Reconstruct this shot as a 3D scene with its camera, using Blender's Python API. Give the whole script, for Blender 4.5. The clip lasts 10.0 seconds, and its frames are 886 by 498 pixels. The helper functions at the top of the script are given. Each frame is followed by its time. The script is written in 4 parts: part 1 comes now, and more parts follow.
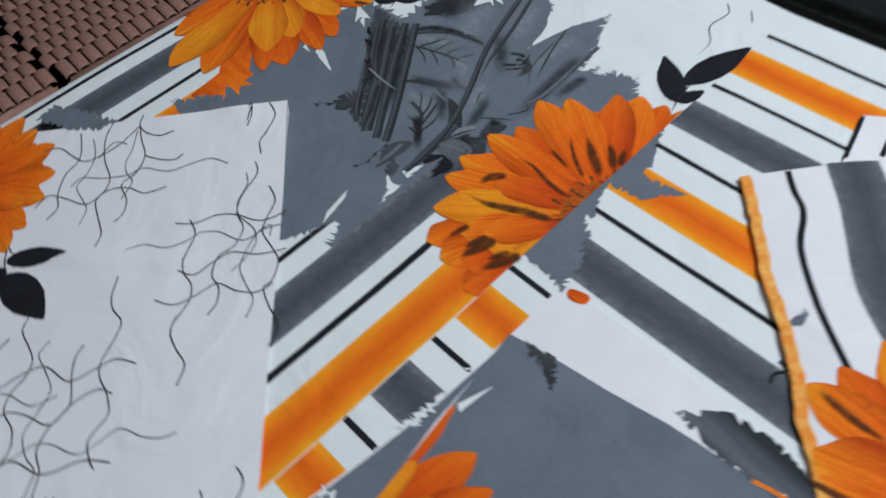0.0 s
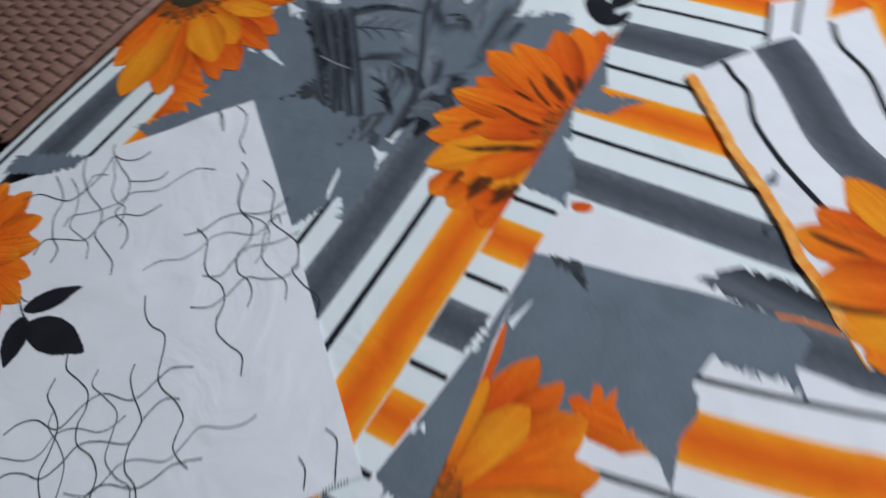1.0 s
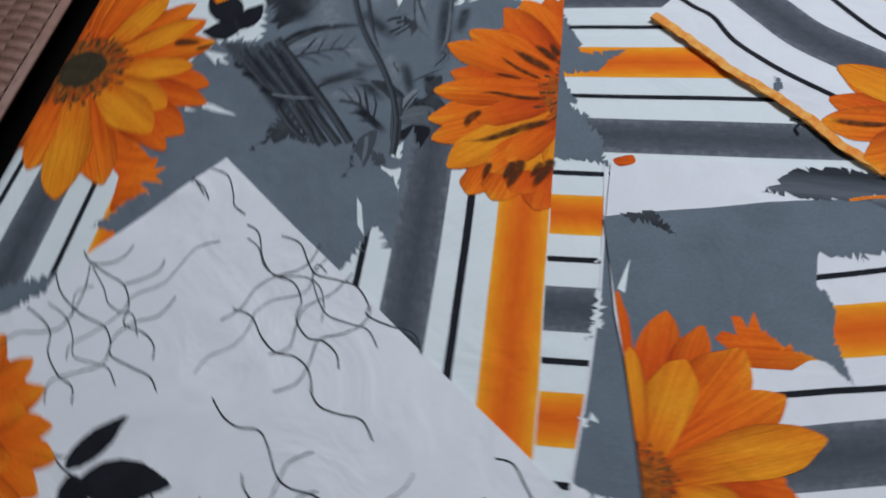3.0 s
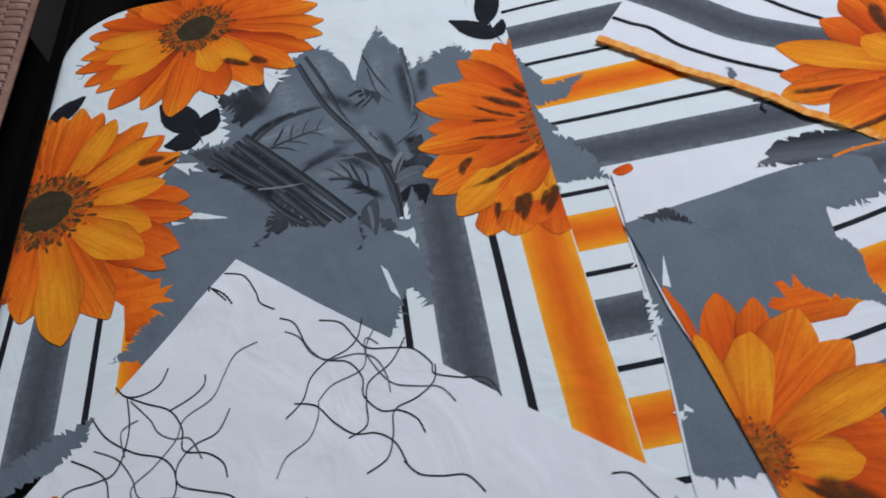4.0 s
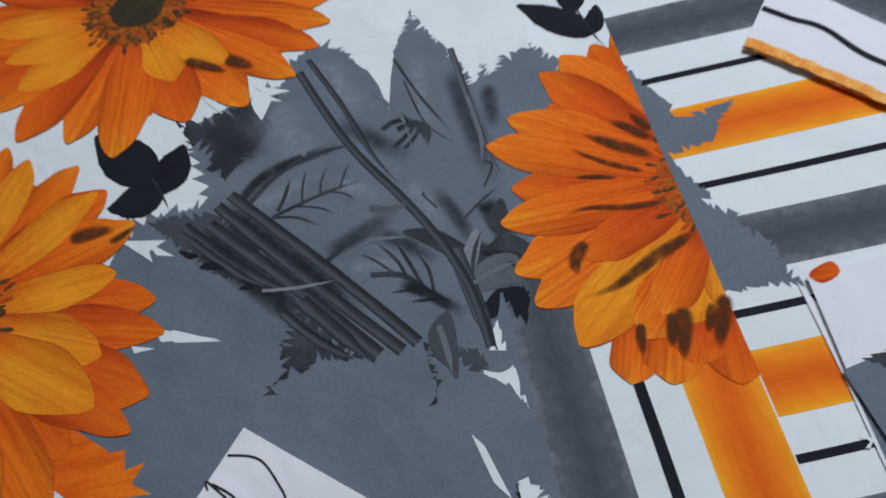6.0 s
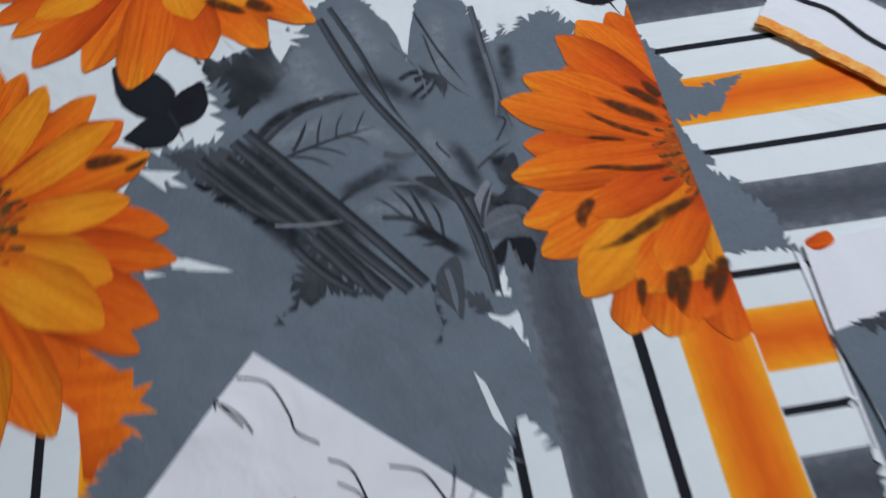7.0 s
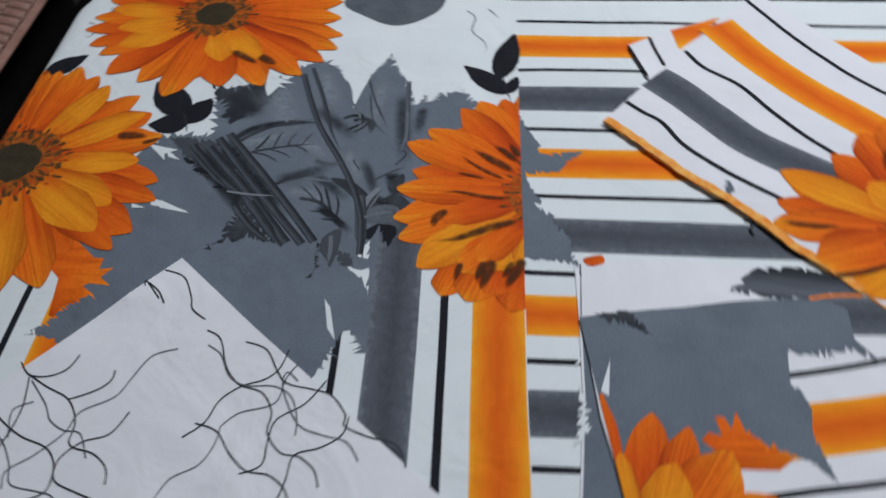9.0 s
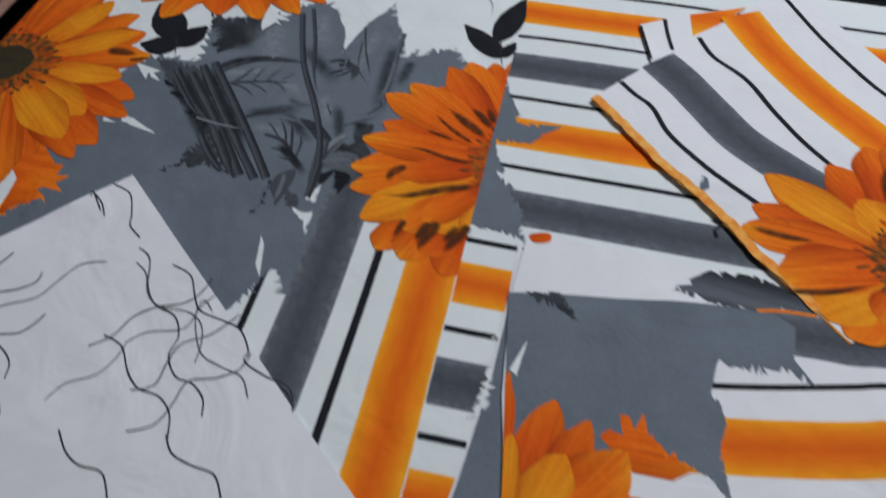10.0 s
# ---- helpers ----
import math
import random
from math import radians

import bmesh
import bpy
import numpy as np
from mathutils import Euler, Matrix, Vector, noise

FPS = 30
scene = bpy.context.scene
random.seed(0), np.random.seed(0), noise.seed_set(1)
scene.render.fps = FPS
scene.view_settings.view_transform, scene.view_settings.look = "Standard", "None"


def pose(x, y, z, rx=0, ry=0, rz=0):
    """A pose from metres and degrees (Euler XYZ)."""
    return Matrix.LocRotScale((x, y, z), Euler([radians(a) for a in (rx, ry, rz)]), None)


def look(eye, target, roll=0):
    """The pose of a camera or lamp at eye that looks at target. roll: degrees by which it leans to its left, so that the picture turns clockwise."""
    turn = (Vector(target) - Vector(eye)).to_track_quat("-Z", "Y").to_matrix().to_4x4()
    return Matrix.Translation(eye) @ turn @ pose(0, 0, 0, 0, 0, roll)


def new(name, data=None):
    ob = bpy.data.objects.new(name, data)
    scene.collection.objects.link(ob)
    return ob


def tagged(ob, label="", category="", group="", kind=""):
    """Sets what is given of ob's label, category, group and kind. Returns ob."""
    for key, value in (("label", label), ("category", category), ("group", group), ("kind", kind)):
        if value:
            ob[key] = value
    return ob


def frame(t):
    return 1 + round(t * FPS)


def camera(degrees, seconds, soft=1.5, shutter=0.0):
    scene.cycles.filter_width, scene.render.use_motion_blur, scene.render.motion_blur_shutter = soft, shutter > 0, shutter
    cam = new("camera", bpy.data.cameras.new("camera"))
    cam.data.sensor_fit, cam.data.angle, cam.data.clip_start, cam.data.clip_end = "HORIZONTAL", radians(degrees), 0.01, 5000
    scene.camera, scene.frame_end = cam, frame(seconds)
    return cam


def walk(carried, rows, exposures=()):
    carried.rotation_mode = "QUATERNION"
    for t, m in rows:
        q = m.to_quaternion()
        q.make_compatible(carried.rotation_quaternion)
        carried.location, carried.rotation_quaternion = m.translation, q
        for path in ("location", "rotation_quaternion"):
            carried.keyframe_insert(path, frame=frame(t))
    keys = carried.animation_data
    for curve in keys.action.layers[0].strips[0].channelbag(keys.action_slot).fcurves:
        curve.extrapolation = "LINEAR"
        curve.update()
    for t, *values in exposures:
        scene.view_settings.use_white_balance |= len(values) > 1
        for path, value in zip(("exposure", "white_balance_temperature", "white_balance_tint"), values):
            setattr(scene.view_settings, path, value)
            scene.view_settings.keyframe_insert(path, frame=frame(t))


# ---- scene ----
from mathutils.geometry import delaunay_2d_cdt

# camera
cam = camera(60.3, 10.0, soft=1.8, shutter=0.85)
PATH = [
    (0, 0.2695, -0.2269, 0.5217, 37.31, 6.35, 45.65),
    (0.5, 0.2142, -0.2412, 0.5259, 34.71, 8.2, 39.64),
    (1, 0.2372, -0.3384, 0.5476, 35.25, 8.45, 30.31),
    (1.5, 0.2475, -0.4419, 0.5563, 34.32, 6.69, 21.12),
    (2, 0.2234, -0.4754, 0.5645, 34.89, 6.94, 21.12),
    (2.5, 0.1284, -0.4333, 0.54, 33.8, 7.86, 16.66),
    (2.7, 0.0847, -0.4004, 0.5349, 33.44, 7.4, 13.51),
    (3.8, -0.0777, -0.4167, 0.5542, 36.5, 9.21, -7.17),
    (4, -0.09, -0.4218, 0.5483, 36.93, 9.2, -8.42),
    (4.5, -0.1323, -0.3653, 0.5455, 36.02, 8.32, -9.75),
    (5, -0.162, -0.2554, 0.5218, 34.55, 7.12, -10.77),
    (6.5, -0.178, -0.109, 0.4369, 27.22, 5.2, -12.27),
    (7, -0.1971, -0.1501, 0.4524, 27.88, 2.85, -9.45),
    (7.5, -0.1953, -0.2615, 0.487, 33.38, 0.79, -4.6),
    (8, -0.1474, -0.3682, 0.5161, 36.76, 1.32, -2.63),
    (8.5, -0.0964, -0.4176, 0.5438, 39.61, 1.52, -2.67),
    (9, -0.0427, -0.3852, 0.5414, 39.54, 1.31, 2.44),
    (9.5, 0.0294, -0.3471, 0.5151, 39.28, 0.62, 11.7),
    (10, 0.0692, -0.3707, 0.5166, 37.81, 0.14, 12.34),
]
STOPS = [(0.0, -0.14, 6550, 10), (1.0, -0.18, 6500, 10), (2.0, -0.26, 6450, 10), (2.7, -0.32, 6450, 10), (4.0, -0.14, 6450, 12), (5.0, -0.2, 6450, 12), (6.5, -0.22, 6450, 12),
         (7.5, -0.12, 6600, 12), (8.5, -0.12, 6700, 12), (9.5, -0.46, 6550, 12), (10.0, -0.44, 6750, 12)]
walk(cam, [(t, pose(x, y, z, rx, ry, rz)) for t, x, y, z, rx, ry, rz in PATH], STOPS)

# ---- light ----
world = bpy.data.worlds.new("room_air")
scene.world = world
world.use_nodes = True
world.node_tree.nodes["Background"].inputs[0].default_value = (0.55, 0.65, 0.8, 1)
world.node_tree.nodes["Background"].inputs[1].default_value = 0.08


def area_lamp(name, eye, target, sx, sy, watts, colour):
    data = bpy.data.lights.new(name, "AREA")
    data.shape, data.size, data.size_y, data.energy, data.color = "RECTANGLE", sx, sy, watts, colour
    ob = new(name, data)
    ob.matrix_world = look(eye, target)
    return ob


area_lamp("ceiling_tube_light", (0.75, 0.9, 2.0), (0.0, 0.0, 0.0), 1.2, 0.6, 55, (0.88, 0.93, 1.0))


# ---- materials ----
def srgb(r, g, b):
    return tuple(((c / 255 + 0.055) / 1.055) ** 2.4 if c > 10 else c / 255 / 12.92 for c in (r, g, b)) + (1,)


def nodes(name, rough=0.85):
    m = bpy.data.materials.new(name)
    m.use_nodes = True
    t = m.node_tree
    b = t.nodes["Principled BSDF"]
    b.inputs["Roughness"].default_value = rough
    b.inputs["Specular IOR Level"].default_value = 0.2
    return m, t, b


def node(t, kind, **kw):
    n = t.nodes.new(kind)
    for k, v in kw.items():
        n.inputs[k].default_value = v
    return n


def ramp(t, stops):
    n = t.nodes.new("ShaderNodeValToRGB")
    e = n.color_ramp.elements
    while len(e) < len(stops):
        e.new(0.5)
    for el, (p, c) in zip(e, stops):
        el.position, el.color = p, c
    return n


def weave(t, b, strength=0.09):
    """Fine crossing threads and a soft unevenness as relief."""
    co = t.nodes.new("ShaderNodeTexCoord")
    w1 = t.nodes.new("ShaderNodeTexWave")
    w1.inputs["Scale"].default_value = 260
    w1.inputs["Distortion"].default_value = 1.5
    w2 = t.nodes.new("ShaderNodeTexWave")
    w2.bands_direction = "Y"
    w2.inputs["Scale"].default_value = 260
    w2.inputs["Distortion"].default_value = 1.5
    big = node(t, "ShaderNodeTexNoise", Scale=45, Detail=4)
    add = t.nodes.new("ShaderNodeMath")
    add2 = t.nodes.new("ShaderNodeMath")
    add2.operation = "MULTIPLY_ADD"
    add2.inputs[1].default_value = 3.0
    bump = node(t, "ShaderNodeBump", Strength=strength, Distance=0.0006)
    for n in (w1, w2, big):
        t.links.new(co.outputs["Object"], n.inputs["Vector"])
    t.links.new(w1.outputs["Fac"], add.inputs[0])
    t.links.new(w2.outputs["Fac"], add.inputs[1])
    t.links.new(big.outputs["Fac"], add2.inputs[0])
    t.links.new(add.outputs[0], add2.inputs[2])
    t.links.new(add2.outputs[0], bump.inputs["Height"])
    crease = node(t, "ShaderNodeTexNoise", Scale=11.0, Detail=3, Roughness=0.45, Distortion=1.2)
    soft = node(t, "ShaderNodeBump", Strength=0.6, Distance=0.009)
    t.links.new(co.outputs["Object"], crease.inputs["Vector"])
    t.links.new(crease.outputs["Fac"], soft.inputs["Height"])
    t.links.new(soft.outputs[0], bump.inputs["Normal"])
    t.links.new(bump.outputs[0], b.inputs["Normal"])
    return co


def cloth(name, a, c, scale=18.0, grain=0.35):
    """Printed cotton that drifts between two dye tones, with a fine thread grain."""
    m, t, b = nodes(name)
    co = weave(t, b)
    n1 = node(t, "ShaderNodeTexNoise", Scale=scale, Detail=6, Roughness=0.65)
    n2 = node(t, "ShaderNodeTexNoise", Scale=420.0, Detail=2)
    r = ramp(t, [(0.3, a), (0.7, c)])
    mix = t.nodes.new("ShaderNodeMix")
    mix.data_type, mix.blend_type = "RGBA", "OVERLAY"
    mix.inputs[0].default_value = grain
    t.links.new(co.outputs["Object"], n1.inputs["Vector"])
    t.links.new(co.outputs["Object"], n2.inputs["Vector"])
    t.links.new(n1.outputs["Fac"], r.inputs[0])
    t.links.new(r.outputs[0], mix.inputs[6])
    t.links.new(n2.outputs["Fac"], mix.inputs[7])
    t.links.new(mix.outputs[2], b.inputs["Base Color"])
    return m


def streaked(name, stops, su=3.0, sv=14.0, amount=0.45, mid=False, fine=0.2):
    """Print that changes along its length (u) or across it (v), with streaks that run lengthwise."""
    m, t, b = nodes(name)
    weave(t, b)
    uv = t.nodes.new("ShaderNodeUVMap")
    mp = node(t, "ShaderNodeMapping")
    mp.inputs["Scale"].default_value = (su, sv, 1)
    info = t.nodes.new("ShaderNodeObjectInfo")
    mul = t.nodes.new("ShaderNodeMath")
    mul.operation, mul.inputs[1].default_value = "MULTIPLY", 40.0
    comb = t.nodes.new("ShaderNodeCombineXYZ")
    n1 = node(t, "ShaderNodeTexNoise", Scale=1.0, Detail=7, Roughness=0.6)
    sep = t.nodes.new("ShaderNodeSeparateXYZ")
    t.links.new(uv.outputs[0], mp.inputs["Vector"])
    t.links.new(info.outputs["Random"], mul.inputs[0])
    for i in range(3):
        t.links.new(mul.outputs[0], comb.inputs[i])
    t.links.new(comb.outputs[0], mp.inputs["Location"])
    t.links.new(mp.outputs[0], n1.inputs["Vector"])
    t.links.new(uv.outputs[0], sep.inputs[0])
    val = sep.outputs["X"]
    if mid:
        val = sep.outputs["Y"]
    fac = t.nodes.new("ShaderNodeMath")
    fac.operation = "MULTIPLY_ADD"
    fac.inputs[1].default_value = amount
    off = t.nodes.new("ShaderNodeMath")
    off.operation, off.inputs[1].default_value = "ADD", -0.5 * amount
    t.links.new(n1.outputs["Fac"], fac.inputs[0])
    t.links.new(val, off.inputs[0])
    t.links.new(off.outputs[0], fac.inputs[2])
    r = ramp(t, stops)
    t.links.new(fac.outputs[0], r.inputs[0])
    mp2 = node(t, "ShaderNodeMapping")
    mp2.inputs["Scale"].default_value = (su * 0.6, sv * 4.0, 1)
    n2 = node(t, "ShaderNodeTexNoise", Scale=1.0, Detail=5, Roughness=0.55)
    r2 = ramp(t, [(0.3, (1 - fine, 1 - fine * 1.2, 1 - fine, 1)), (0.62, (1, 1, 1, 1))])
    mix = t.nodes.new("ShaderNodeMix")
    mix.data_type, mix.blend_type = "RGBA", "MULTIPLY"
    mix.inputs[0].default_value = 1.0
    t.links.new(uv.outputs[0], mp2.inputs["Vector"])
    t.links.new(comb.outputs[0], mp2.inputs["Location"])
    t.links.new(mp2.outputs[0], n2.inputs["Vector"])
    t.links.new(n2.outputs["Fac"], r2.inputs[0])
    t.links.new(r.outputs[0], mix.inputs[6])
    t.links.new(r2.outputs[0], mix.inputs[7])
    t.links.new(mix.outputs[2], b.inputs["Base Color"])
    return m


def lin(r, g, b):
    return (r, g, b, 1)


WHITE = cloth("white_cotton", lin(0.70, 0.765, 0.79), lin(0.76, 0.815, 0.84), 9.0, 0.12)
WHITE_PINK = cloth("white_cotton_cover", lin(0.735, 0.755, 0.805), lin(0.785, 0.805, 0.85), 9.0, 0.12)
GREY = cloth("grey_print", lin(0.118, 0.146, 0.180), lin(0.150, 0.184, 0.224), 14.0, 0.18)
DARK = cloth("dark_grey_print", lin(0.018, 0.021, 0.028), lin(0.06, 0.068, 0.08), 40.0)
MIDGREY = cloth("mid_grey_print", lin(0.075, 0.088, 0.105), lin(0.12, 0.138, 0.16), 30.0)
PALE = cloth("pale_grey_print", lin(0.16, 0.18, 0.21), lin(0.23, 0.255, 0.29), 24.0)
SOFT = cloth("soft_grey_print", lin(0.118, 0.141, 0.167), lin(0.148, 0.173, 0.199), 24.0, 0.15)
BLACK = cloth("black_print", lin(0.008, 0.009, 0.014), lin(0.014, 0.016, 0.023), 30.0, 0.15)
INK = cloth("thin_line_ink", lin(0.016, 0.018, 0.025), lin(0.035, 0.04, 0.05), 60.0, 0.15)
INK_SOFT = cloth("soft_line_ink", lin(0.09, 0.1, 0.115), lin(0.16, 0.175, 0.2), 60.0, 0.15)
BAND = streaked("grey_band_print", [(0.0, lin(0.16, 0.182, 0.21)), (0.12, lin(0.105, 0.121, 0.144)), (0.5, lin(0.066, 0.077, 0.094)), (0.88, lin(0.105, 0.121, 0.144)), (1.0, lin(0.16, 0.182, 0.21))], 14.0, 6.0, 0.55, True, fine=0.12)
ORANGE_BAND = streaked("orange_band_print", [(0.0, lin(0.93, 0.40, 0.018)), (0.1, lin(0.90, 0.29, 0.012)), (0.28, lin(0.85, 0.19, 0.009)), (0.5, lin(0.77, 0.128, 0.007)), (0.72, lin(0.85, 0.19, 0.009)), (0.9, lin(0.90, 0.29, 0.012)), (1.0, lin(0.93, 0.40, 0.018))], 5.0, 3.0, 0.3, True, fine=0.08)


def petal_print(name, stops, shade, veins=0.22):
    """A printed petal: tone runs from base (u 0) to tip (u 1), one side (v 0) shaded as if tucked under its neighbour, with fine lengthwise veins."""
    m, t, b = nodes(name)
    weave(t, b)
    uv = t.nodes.new("ShaderNodeUVMap")
    info = t.nodes.new("ShaderNodeObjectInfo")
    mul = t.nodes.new("ShaderNodeMath")
    mul.operation, mul.inputs[1].default_value = "MULTIPLY", 40.0
    comb = t.nodes.new("ShaderNodeCombineXYZ")
    sep = t.nodes.new("ShaderNodeSeparateXYZ")
    t.links.new(info.outputs["Random"], mul.inputs[0])
    for i in range(3):
        t.links.new(mul.outputs[0], comb.inputs[i])
    t.links.new(uv.outputs[0], sep.inputs[0])

    def grain(su, sv, detail, rough):
        mp = node(t, "ShaderNodeMapping")
        mp.inputs["Scale"].default_value = (su, sv, 1)
        n = node(t, "ShaderNodeTexNoise", Scale=1.0, Detail=detail, Roughness=rough)
        t.links.new(uv.outputs[0], mp.inputs["Vector"])
        t.links.new(comb.outputs[0], mp.inputs["Location"])
        t.links.new(mp.outputs[0], n.inputs["Vector"])
        return n.outputs["Fac"]

    def shifted(value, by, amount):
        off = t.nodes.new("ShaderNodeMath")
        off.operation, off.inputs[1].default_value = "ADD", -0.5 * amount
        mad = t.nodes.new("ShaderNodeMath")
        mad.operation, mad.inputs[1].default_value = "MULTIPLY_ADD", amount
        t.links.new(value, off.inputs[0])
        t.links.new(by, mad.inputs[0])
        t.links.new(off.outputs[0], mad.inputs[2])
        return mad.outputs[0]

    def times(a, c, amount):
        mix = t.nodes.new("ShaderNodeMix")
        mix.data_type, mix.blend_type = "RGBA", "MULTIPLY"
        mix.inputs[0].default_value = amount
        t.links.new(a, mix.inputs[6])
        t.links.new(c, mix.inputs[7])
        return mix.outputs[2]

    tone = ramp(t, stops)
    t.links.new(shifted(sep.outputs["X"], grain(1.6, 3.5, 6, 0.65), 1.1), tone.inputs[0])
    side = ramp(t, [(0.0, shade), (0.16, tuple(0.5 + 0.5 * c for c in shade[:3]) + (1,)), (0.42, (1, 1, 1, 1))])
    t.links.new(shifted(sep.outputs["Y"], grain(3.0, 2.0, 3, 0.5), 0.22), side.inputs[0])
    vein = ramp(t, [(0.34, (0.62, 0.42, 0.32, 1)), (0.5, (1, 1, 1, 1)), (0.66, (1.1, 1.4, 1.6, 1))])
    t.links.new(grain(1.3, 16.0, 4, 0.55), vein.inputs[0])
    speck = ramp(t, [(0.40, (0.80, 0.72, 0.66, 1)), (0.6, (1, 1, 1, 1))])
    t.links.new(grain(26.0, 26.0, 3, 0.6), speck.inputs[0])
    out = times(times(times(tone.outputs[0], side.outputs[0], 0.75), vein.outputs[0], veins * 1.5), speck.outputs[0], 0.45)
    t.links.new(out, b.inputs["Base Color"])
    return m


PETAL_Y = petal_print("golden_petal_print", [(0.0, lin(0.62, 0.11, 0.006)), (0.25, lin(0.82, 0.21, 0.009)), (0.6, lin(0.88, 0.32, 0.014)), (1.0, lin(0.86, 0.26, 0.01))], lin(0.62, 0.40, 0.3))
PETAL_O = petal_print("orange_petal_print", [(0.0, lin(0.52, 0.06, 0.006)), (0.25, lin(0.76, 0.115, 0.006)), (0.6, lin(0.84, 0.15, 0.007)), (0.9, lin(0.86, 0.20, 0.01)), (1.0, lin(0.87, 0.27, 0.012))], lin(0.48, 0.26, 0.2), 0.35)
PETAL_D = petal_print("deep_petal_print", [(0.0, lin(0.30, 0.034, 0.005)), (0.3, lin(0.58, 0.065, 0.005)), (0.7, lin(0.74, 0.105, 0.006)), (1.0, lin(0.80, 0.155, 0.008))], lin(0.42, 0.22, 0.16))
EDGE = cloth("petal_edge_print", lin(0.36, 0.045, 0.007), lin(0.62, 0.11, 0.008), 30.0)
BROWN = cloth("brown_print", lin(0.06, 0.03, 0.012), lin(0.14, 0.06, 0.016), 60.0)
DISC = cloth("flower_eye_print", lin(0.03, 0.024, 0.014), lin(0.055, 0.042, 0.02), 60.0)
FLORET = cloth("floret_print", lin(0.11, 0.03, 0.008), lin(0.55, 0.14, 0.012), 160.0, 0.5)
STEM = streaked("stem_print", [(0.0, lin(0.016, 0.019, 0.024)), (0.35, lin(0.034, 0.04, 0.048)), (0.66, lin(0.082, 0.096, 0.115)), (0.84, lin(0.055, 0.065, 0.078)), (1.0, lin(0.022, 0.026, 0.033))], 5.0, 2.2, 0.5, True)
SHADE_LEAF = streaked("shaded_leaf_print", [(0.0, lin(0.03, 0.036, 0.045)), (0.3, lin(0.075, 0.088, 0.105)), (0.7, lin(0.125, 0.145, 0.17)), (1.0, lin(0.065, 0.076, 0.09))], 2.0, 3.0, 0.5, True)


def wash(name, dye, strength, core=0.5, thin=0.55):
    """A brush stroke of dye that fades out to its sides (v) and ends (u), so that the ground shows through."""
    m, t, b = nodes(name)
    weave(t, b)
    b.inputs["Base Color"].default_value = dye
    uv = t.nodes.new("ShaderNodeUVMap")
    sep = t.nodes.new("ShaderNodeSeparateXYZ")
    t.links.new(uv.outputs[0], sep.inputs[0])
    along = ramp(t, [(0.0, (0, 0, 0, 1)), (core * 0.5, (1, 1, 1, 1)), (1.0 - core, (1, 1, 1, 1)), (1.0, (0, 0, 0, 1))])
    over = ramp(t, [(0.0, (0, 0, 0, 1)), (core, (1, 1, 1, 1)), (1.0 - core, (1, 1, 1, 1)), (1.0, (0, 0, 0, 1))])
    along.color_ramp.interpolation = over.color_ramp.interpolation = "EASE"
    t.links.new(sep.outputs["X"], along.inputs[0])
    t.links.new(sep.outputs["Y"], over.inputs[0])
    co = t.nodes.new("ShaderNodeTexCoord")
    n = node(t, "ShaderNodeTexNoise", Scale=110.0, Detail=5, Roughness=0.65)
    t.links.new(co.outputs["Object"], n.inputs["Vector"])
    r = ramp(t, [(0.32, (thin, thin, thin, 1)), (0.58, (1, 1, 1, 1))])
    t.links.new(n.outputs["Fac"], r.inputs[0])
    value = along.outputs[0]
    for other in (over.outputs[0], r.outputs[0]):
        mul = t.nodes.new("ShaderNodeMath")
        mul.operation = "MULTIPLY"
        t.links.new(value, mul.inputs[0])
        t.links.new(other, mul.inputs[1])
        value = mul.outputs[0]
    last = t.nodes.new("ShaderNodeMath")
    last.operation, last.inputs[1].default_value = "MULTIPLY", strength
    t.links.new(value, last.inputs[0])
    t.links.new(last.outputs[0], b.inputs["Alpha"])
    return m


WASH_DARK = wash("dark_wash", lin(0.016, 0.019, 0.024), 0.9, 0.4)
WASH_MID = wash("grey_wash", lin(0.035, 0.042, 0.052), 0.75)
WASH_PALE = wash("pale_wash", lin(0.25, 0.295, 0.345), 0.75)
WASH_BROWN = wash("brown_wash", lin(0.085, 0.03, 0.01), 0.9, 0.34, 0.5)


# ---- cloth surfaces: the print is laid out flat in millimetres and draped ----
MM = 0.001
LAYER = 0.00026
EDGE_X, CORNER, ROLL = -0.542, 0.075, 0.018


def far_edge(x):
    return 0.462 + (max(0.0, -x) * 0.105 if x > -0.45 else 0.047)


def ridge(x, y, ax, ay, bx, by, width, height):
    """A long soft crease from a to b."""
    dx, dy = bx - ax, by - ay
    n = math.hypot(dx, dy)
    s = ((x - ax) * dx + (y - ay) * dy) / n
    d = ((x - ax) * dy - (y - ay) * dx) / n
    end = max(0.0, min(1.0, s / 0.05, (n - s) / 0.05))
    return height * end * math.exp(-(d / width) ** 2)


def sheet_lift(x, y):
    w = 0.0016 * noise.noise((x * 5.0, y * 6.0, 3.0)) + 0.0008 * noise.noise((x * 11.0, y * 9.0, 7.0))
    w += ridge(x, y, -0.02, 0.33, 0.25, 0.30, 0.02, 0.0018)
    w += ridge(x, y, -0.30, 0.40, -0.02, 0.34, 0.02, 0.0012)
    return w


